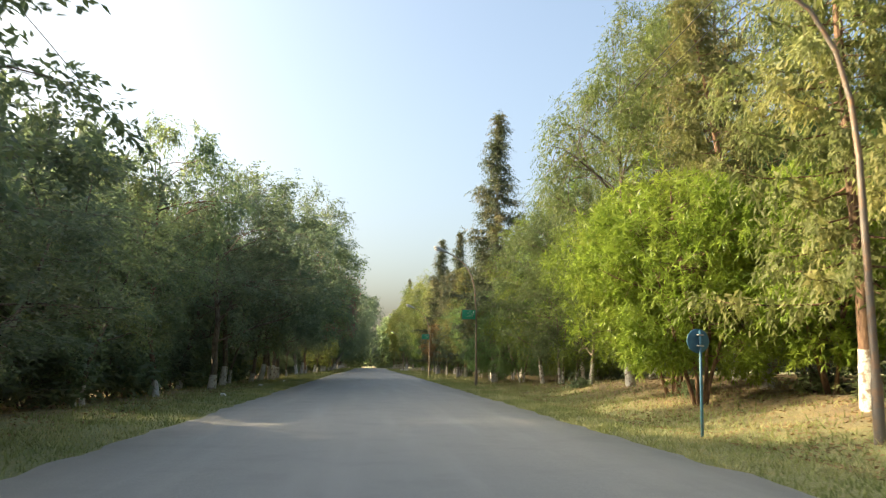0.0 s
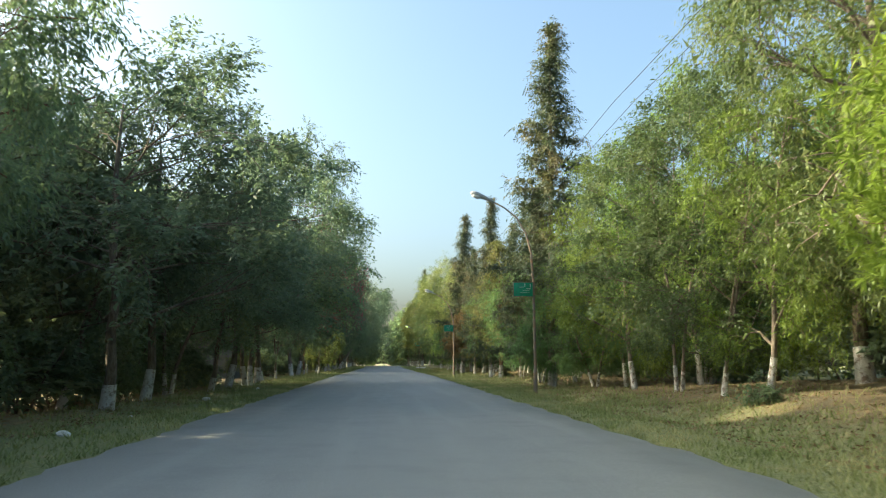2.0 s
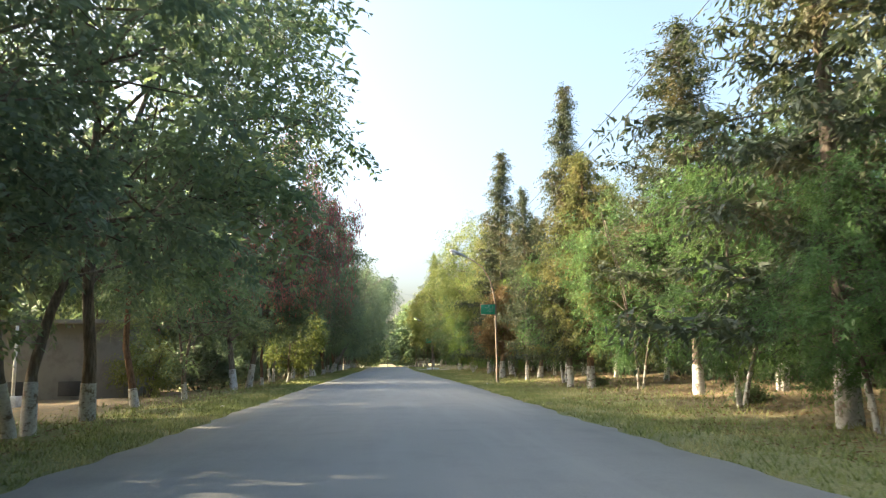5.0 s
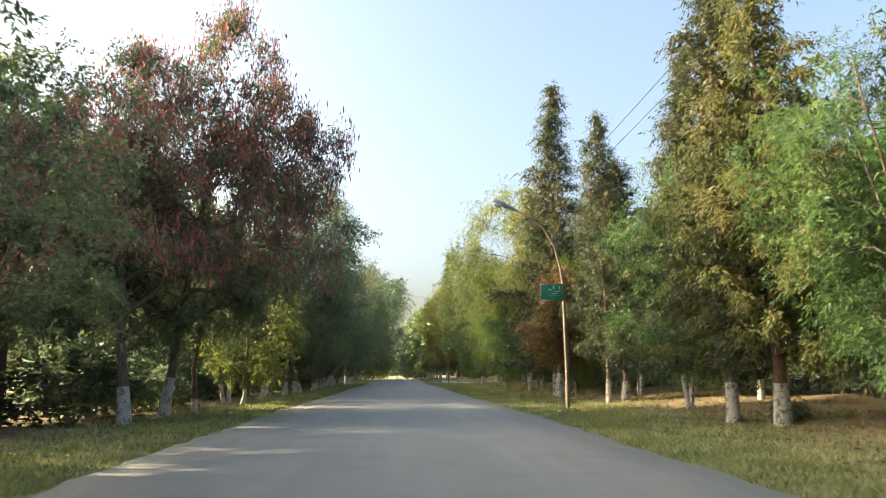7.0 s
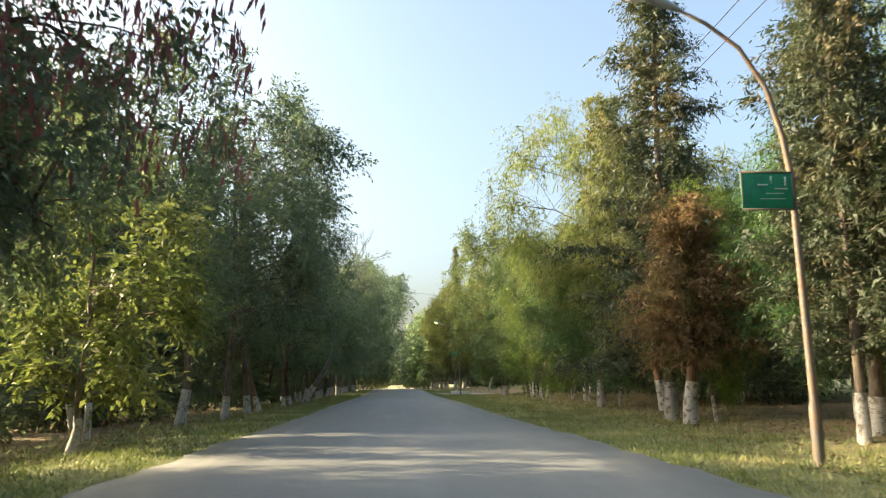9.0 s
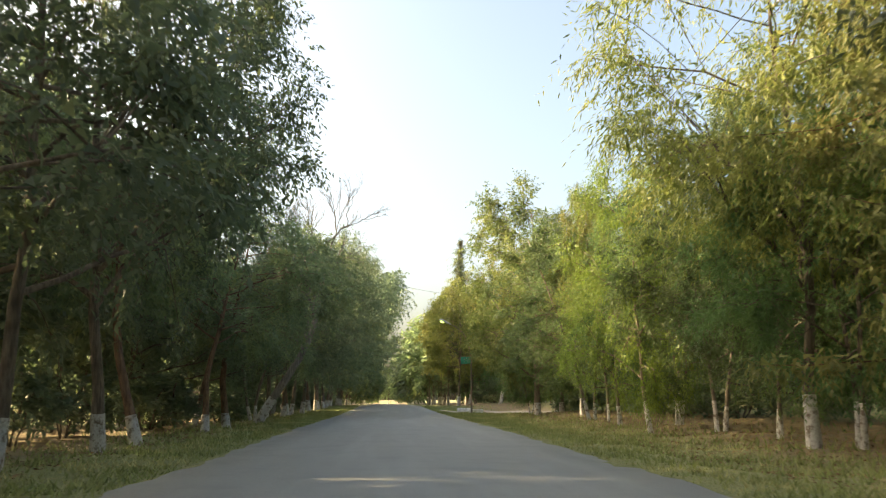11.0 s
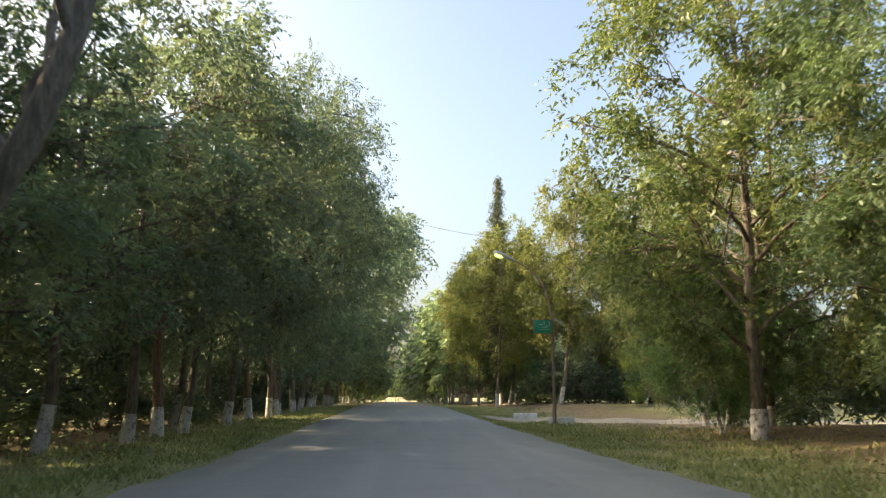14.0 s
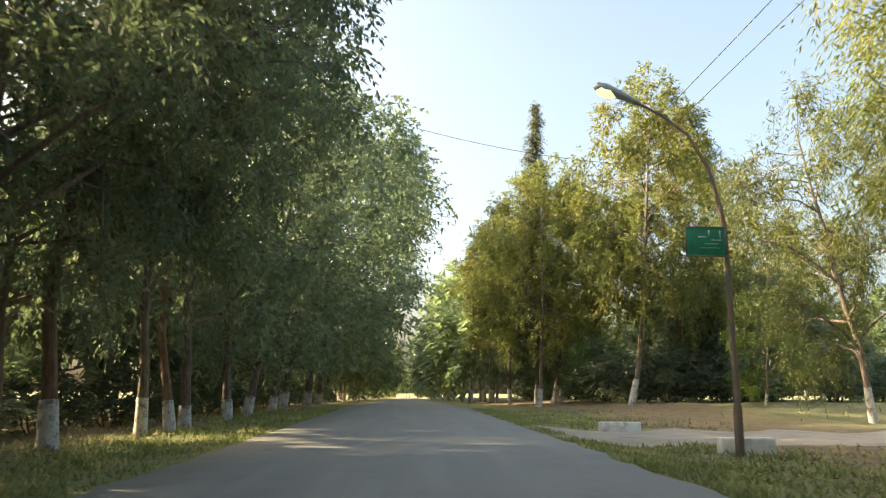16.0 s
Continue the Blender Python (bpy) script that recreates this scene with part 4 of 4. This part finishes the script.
# ---- lamp posts and signs ----
def lamp_post(x, y, lit=False, sign=True, lean=0.0, turn=0.0, label="", rise=0.0):
    """A tapered steel post bending over the road, its lantern and, mostly, a green name board."""
    root = new("street_lamp")
    root.matrix_basis = pose(x, y, float(ground_z(x, y)) - 0.02, 0, lean, turn)
    tagged(root, label or "rusty steel street lamp with a curved arm and green board", "street lamp", "street lamps along the road")
    g = Geo()
    tube(g, [(0, 0, -0.15), (0, 0, 0.0), (0, 0, 0.9), (0, 0, 1.0), (-0.02, 0, 2.6), (-0.04, 0, 4.4), (-0.12, 0, 5.3 + rise), (-0.32, 0, 6.1 + rise), (-0.7, 0, 6.75 + rise), (-1.2, 0, 7.15 + rise), (-1.72, 0, 7.42 + rise)],
         [0.085, 0.085, 0.085, 0.062, 0.058, 0.052, 0.047, 0.042, 0.036, 0.032, 0.028], 12)
    part_of("post", g, STEEL, root, smooth=True)
    g = Geo()
    # lantern: a long flattened shell along the arm's end
    c = np.array([(-1.62, 0, 7.37), (-1.75, 0, 7.44), (-2.05, 0, 7.57), (-2.35, 0, 7.69), (-2.52, 0, 7.74), (-2.58, 0, 7.75)]) + np.array([0, 0, rise])
    tube(g, c, [0.045, 0.06, 0.095, 0.12, 0.095, 0.03], 12)
    head = part_of("lantern", g, STEEL_GREY, root, "grey metal lamp housing", True)
    g = Geo()
    tube(g, np.array([(-2.12, 0, 7.535), (-2.28, 0, 7.59), (-2.46, 0, 7.66), (-2.54, 0, 7.69)]) + np.array([0, 0, rise]), [0.03, 0.11, 0.1, 0.03], 12)
    part_of("lamp_glass", g, LAMP_LIT if lit else LAMP_OFF, head, "glowing yellow-green bulb" if lit else "clouded lamp glass", True)
    if sign:
        g = Geo()
        box(g, (-0.88, -0.085, 3.82), (-0.06, -0.065, 4.42), 0.006)
        board = part_of("name_board", g, SIGN_GREEN, root, "green enamel board with pale script")
        for lo, hi in (((-0.88, -0.094, 4.395), (-0.06, -0.0855, 4.42)), ((-0.88, -0.094, 3.82), (-0.06, -0.0855, 3.845)),
                       ((-0.88, -0.094, 3.847), (-0.855, -0.0855, 4.393)), ((-0.085, -0.094, 3.847), (-0.06, -0.0855, 4.393))):
            g = Geo()
            box(g, lo, hi)
            part_of("board_rim", g, STEEL, board)
        # unreadable lettering, as bars
        for bx, bz, bw, bh in ((-0.62, 4.20, 0.16, 0.022), (-0.42, 4.23, 0.03, 0.12), (-0.36, 4.14, 0.2, 0.022), (-0.2, 4.2, 0.03, 0.14), (-0.5, 4.07, 0.28, 0.014), (-0.6, 3.99, 0.4, 0.01)):
            g = Geo()
            box(g, (bx, -0.09, bz), (bx + bw, -0.0855, bz + bh))
            part_of("lettering_bar", g, SIGN_PALE, board)
        for z in (3.93, 4.33):
            g = Geo()
            box(g, (-0.16, -0.064, z - 0.02), (0.065, 0.06, z + 0.02), 0.004)
            part_of("bracket", g, STEEL, root)
    return root


lamp_post(7.2, 10.5, sign=False, label="rusty steel street lamp with a curved arm, no board")
lamp_post(5.84, 44.4, rise=0.3)
lamp_post(5.95, 81.0, rise=-0.3)
lamp_post(6.25, 147.9, rise=-0.42, lit=True, label="steel street lamp, lit, with a green board")
lamp_post(6.6, 216.0, sign=False, label="distant steel street lamp with a curved arm")


def round_sign():
    """A round road sign seen from behind, on a thin blue post."""
    x, y = 5.66, 13.2
    root = new("road_sign")
    root.matrix_basis = pose(x, y, float(ground_z(x, y)) - 0.05, 0, 0.6, 6)
    tagged(root, "round blue road sign seen from behind on a blue post", "road sign")
    g = Geo()
    tube(g, [(0, 0, -0.1), (0, 0, 1.0), (0, 0, 1.96)], [0.028, 0.027, 0.026], 10)
    part_of("post", g, SIGN_BLUE, root, smooth=True)
    g = Geo()
    tube(g, [(-0.02, 0.034, 1.77), (-0.02, 0.04, 1.77), (-0.02, 0.052, 1.77), (-0.02, 0.056, 1.77)], [0.212, 0.222, 0.222, 0.212], 40)
    part_of("disc", g, SIGN_BLUE, root, "round sheet-metal disc")
    for z in (1.68, 1.88):
        g = Geo()
        box(g, (-0.06, -0.03, z - 0.015), (0.06, 0.034, z + 0.015), 0.003)
        part_of("clamp", g, STEEL_GREY, root)


round_sign()


# ---- driveway with white kerb blocks ----
def kerb_block(x0, x1, y, depth, h):
    g = Geo()
    z = float(ground_z((x0 + x1) / 2, y))
    box(g, (x0, y, z - 0.1), (x1, y + depth, z + h), 0.035)
    tagged(part_of("kerb_block", g, WHITE_KERB), "long white-painted concrete block beside the driveway", "kerb block", "white blocks at the driveway")


kerb_block(6.15, 7.25, 148.5, 0.3, 0.34)
kerb_block(6.0, 7.3, 157.6, 0.3, 0.36)


def driveway():
    xs, ys = np.linspace(3.38, 60, 90), np.linspace(0, 1, 14)
    X = np.repeat(xs[:, None], 14, 1)
    half = np.interp(xs, [3.4, 6.5, 60], [4.6, 3.5, 3.4])[:, None]
    Y = 154.8 + (ys[None] * 2 - 1) * half + 0.25 * np.sin(X * 1.7)
    Z = ground_z(X, Y) + 0.02
    Z[:, 0] -= 0.06
    Z[:, -1] -= 0.06
    i, j = np.meshgrid(np.arange(89), np.arange(13), indexing="ij")
    g = Geo()
    g.add(np.stack([X, Y, Z], -1), np.stack([i * 14 + j, (i + 1) * 14 + j, (i + 1) * 14 + j + 1, i * 14 + j + 1], -1))
    tagged(part_of("driveway", g, TRACK, smooth=True), "pale dirt driveway leaving the road between white blocks", "driveway", kind="structure")


driveway()


# ---- gatehouse behind the trees ----
def gatehouse():
    root = new("gatehouse")
    root.matrix_basis = pose(-11.4, 71.6, float(ground_z(-11.4, 71.6)))
    tagged(root, "low grey plastered building among the trees", "building")
    g = Geo()
    box(g, (-9.0, 0, -0.2), (0.4, 5.0, 3.1), 0.02)
    part_of("wall", g, PLASTER, root)
    g = Geo()
    box(g, (-9.3, -0.5, 3.1), (0.7, 5.3, 3.28), 0.02)
    part_of("roof", g, PLASTER, root)
    # solid panels for low openings; the shade inside is their near-black colour
    for x in (-6.2, -4.0, -1.8):
        g = Geo()
        box(g, (x - 0.45, -0.05, 0.15), (x + 0.45, 0.02, 0.75), 0.01)
        part_of("opening_panel", g, DARK_GAP, root)


gatehouse()


def gate_post(x, y):
    root = new("gate_post")
    root.matrix_basis = pose(x, y, float(ground_z(x, y)) - 0.02)
    tagged(root, "slim white post on a painted block", "post", "gate posts by the building")
    g = Geo()
    box(g, (-0.24, -0.24, -0.1), (0.24, 0.24, 0.42), 0.03)
    part_of("plinth", g, WHITE_KERB, root)
    g = Geo()
    tube(g, [(0, 0, 0.4), (0, 0, 1.6), (0, 0, 3.0)], [0.06, 0.06, 0.055], 12)
    part_of("shaft", g, WHITE_KERB, root, smooth=True)


gate_post(-13.8, 68.0)


# ---- overhead cables ----
def cable(points, sag, label):
    g = Geo()
    pts = []
    for (a, b) in zip(points[:-1], points[1:]):
        a, b = np.array(a, float), np.array(b, float)
        t = np.linspace(0, 1, 25)[:-1, None]
        p = a + (b - a) * t
        p[:, 2] -= sag * 4 * t[:, 0] * (1 - t[:, 0])
        pts.append(p)
    pts.append(np.array(points[-1:], float))
    pts = np.concatenate(pts)
    tube(g, pts, np.full(len(pts), 0.012), 5)
    tagged(part_of("overhead_cable", g, CABLE, smooth=True), label, "cable", "overhead cables", "structure")


cable([(7.6, -20, 10.4), (7.9, 40, 10.4), (8.2, 100, 10.4), (8.4, 160, 10.2), (8.6, 230, 10.2)], 0.35, "thin black overhead cable above the verge")
cable([(8.4, -20, 10.5), (8.7, 40, 10.5), (9.0, 100, 10.5), (9.2, 160, 10.2), (9.4, 230, 10.2)], 0.3, "thin black overhead cable above the verge")
cable([(-7.0, 165, 14.5), (9.3, 168, 11.6), (26, 176, 9.5)], 0.7, "thin black cable crossing over the road")


# ---- grass, litter and stones ----
def grass():
    r = np.random.default_rng(5)
    n = 210000
    side = np.where(r.random(n) < 0.42, -1.0, 1.0)
    y = -1 + 175 * r.random(n) ** 1.15
    x = side * (half_road(y) + 0.02 + np.abs(r.normal(0, 1.0, n)) ** 1.15 * np.where(side > 0, 2.5, 1.7))
    keep = (np.sin(x * 1.9 + np.sin(y * 0.7) * 2) * np.sin(y * 1.3 + x * 0.6) > r.uniform(-1.5, 0.7, n)) & ~((y > 151.2) & (y < 158.4) & (x > 4))
    x, y, side = x[keep], y[keep], side[keep]
    n = len(x)
    h = r.uniform(0.03, 0.12, n) * (1 + 0.6 * np.clip((np.abs(x) - 4.6) / 2, 0, 1))
    a = r.uniform(0, 2 * np.pi, n)
    w = r.uniform(0.006, 0.014, n) * (1 + y / 90)
    p = np.stack([x, y, ground_z(x, y) - 0.005], -1)
    s = np.stack([np.cos(a), np.sin(a), 0 * a], -1) * w[:, None]
    tip = p + np.stack([r.normal(0, 0.5, n) * h, r.normal(0, 0.5, n) * h, h], -1)
    g = Geo()
    g.add(np.stack([p - s, p + s, tip], 1), None, np.arange(n * 3).reshape(-1, 3))
    tagged(part_of("grass", g, GRASS), "short dry and green grass along the verges", "grass", kind="stuff")


def litter():
    r = np.random.default_rng(6)
    n = 42000
    right = r.random(n) < 0.72
    x = np.where(right, 5.2 + np.abs(r.normal(0, 3.6, n)), -5.4 - np.abs(r.normal(0, 2.0, n)))
    y = 2 + 160 * r.random(n) ** 1.3
    keep = ~((y > 151.2) & (y < 158.4) & (x > 4))
    x, y = x[keep], y[keep]
    n = len(x)
    p = np.stack([x, y, ground_z(x, y) + r.uniform(0.004, 0.03, n)], -1)
    a = r.uniform(0, 2 * np.pi, n)
    d = unit(np.stack([np.cos(a), np.sin(a), r.normal(0, 0.25, n)], -1))
    g = Geo()
    leaves(g, p, d, unit(r.normal(0, 0.3, (n, 3)) + np.array([0, 0, 1.0])), r.uniform(0.06, 0.14, n), r.uniform(0.03, 0.06, n))
    tagged(part_of("leaf_litter", g, LITTER), "brown fallen leaves scattered under the trees", "leaf litter", kind="stuff")


grass()
litter()


def stone(x, y, s, k):
    """A rough pale stone or scrap at the road's edge."""
    bm = bmesh.new()
    bmesh.ops.create_icosphere(bm, subdivisions=2, radius=s)
    for v in bm.verts:
        v.co *= 1 + 0.35 * noise.noise(v.co * (2.2 / s) * 0.5 + Vector((k * 3.1, 0, 0)))
        v.co.z *= 0.55
    me = bpy.data.meshes.new("stone")
    bm.to_mesh(me)
    bm.free()
    me.materials.append(WHITE_KERB)
    ob = new("stone", me)
    ob.matrix_basis = pose(x, y, float(ground_z(x, y)) + s * 0.3, 0, 0, k * 50)
    tagged(ob, "small pale stone lying in the verge grass", "stone", "stones on the verge")


for k, (sx, sy, ss) in enumerate(((-5.2, 26.6, 0.11), (-5.6, 31.2, 0.07), (-5.5, 38.0, 0.12), (-5.0, 36.2, 0.06), (-5.3, 46.5, 0.08), (-4.7, 60.5, 0.06), (5.3, 62.0, 0.05), (4.9, 77.5, 0.06), (-5.2, 96.0, 0.08), (5.2, 128.0, 0.06))):
    stone(sx, sy, ss, k)
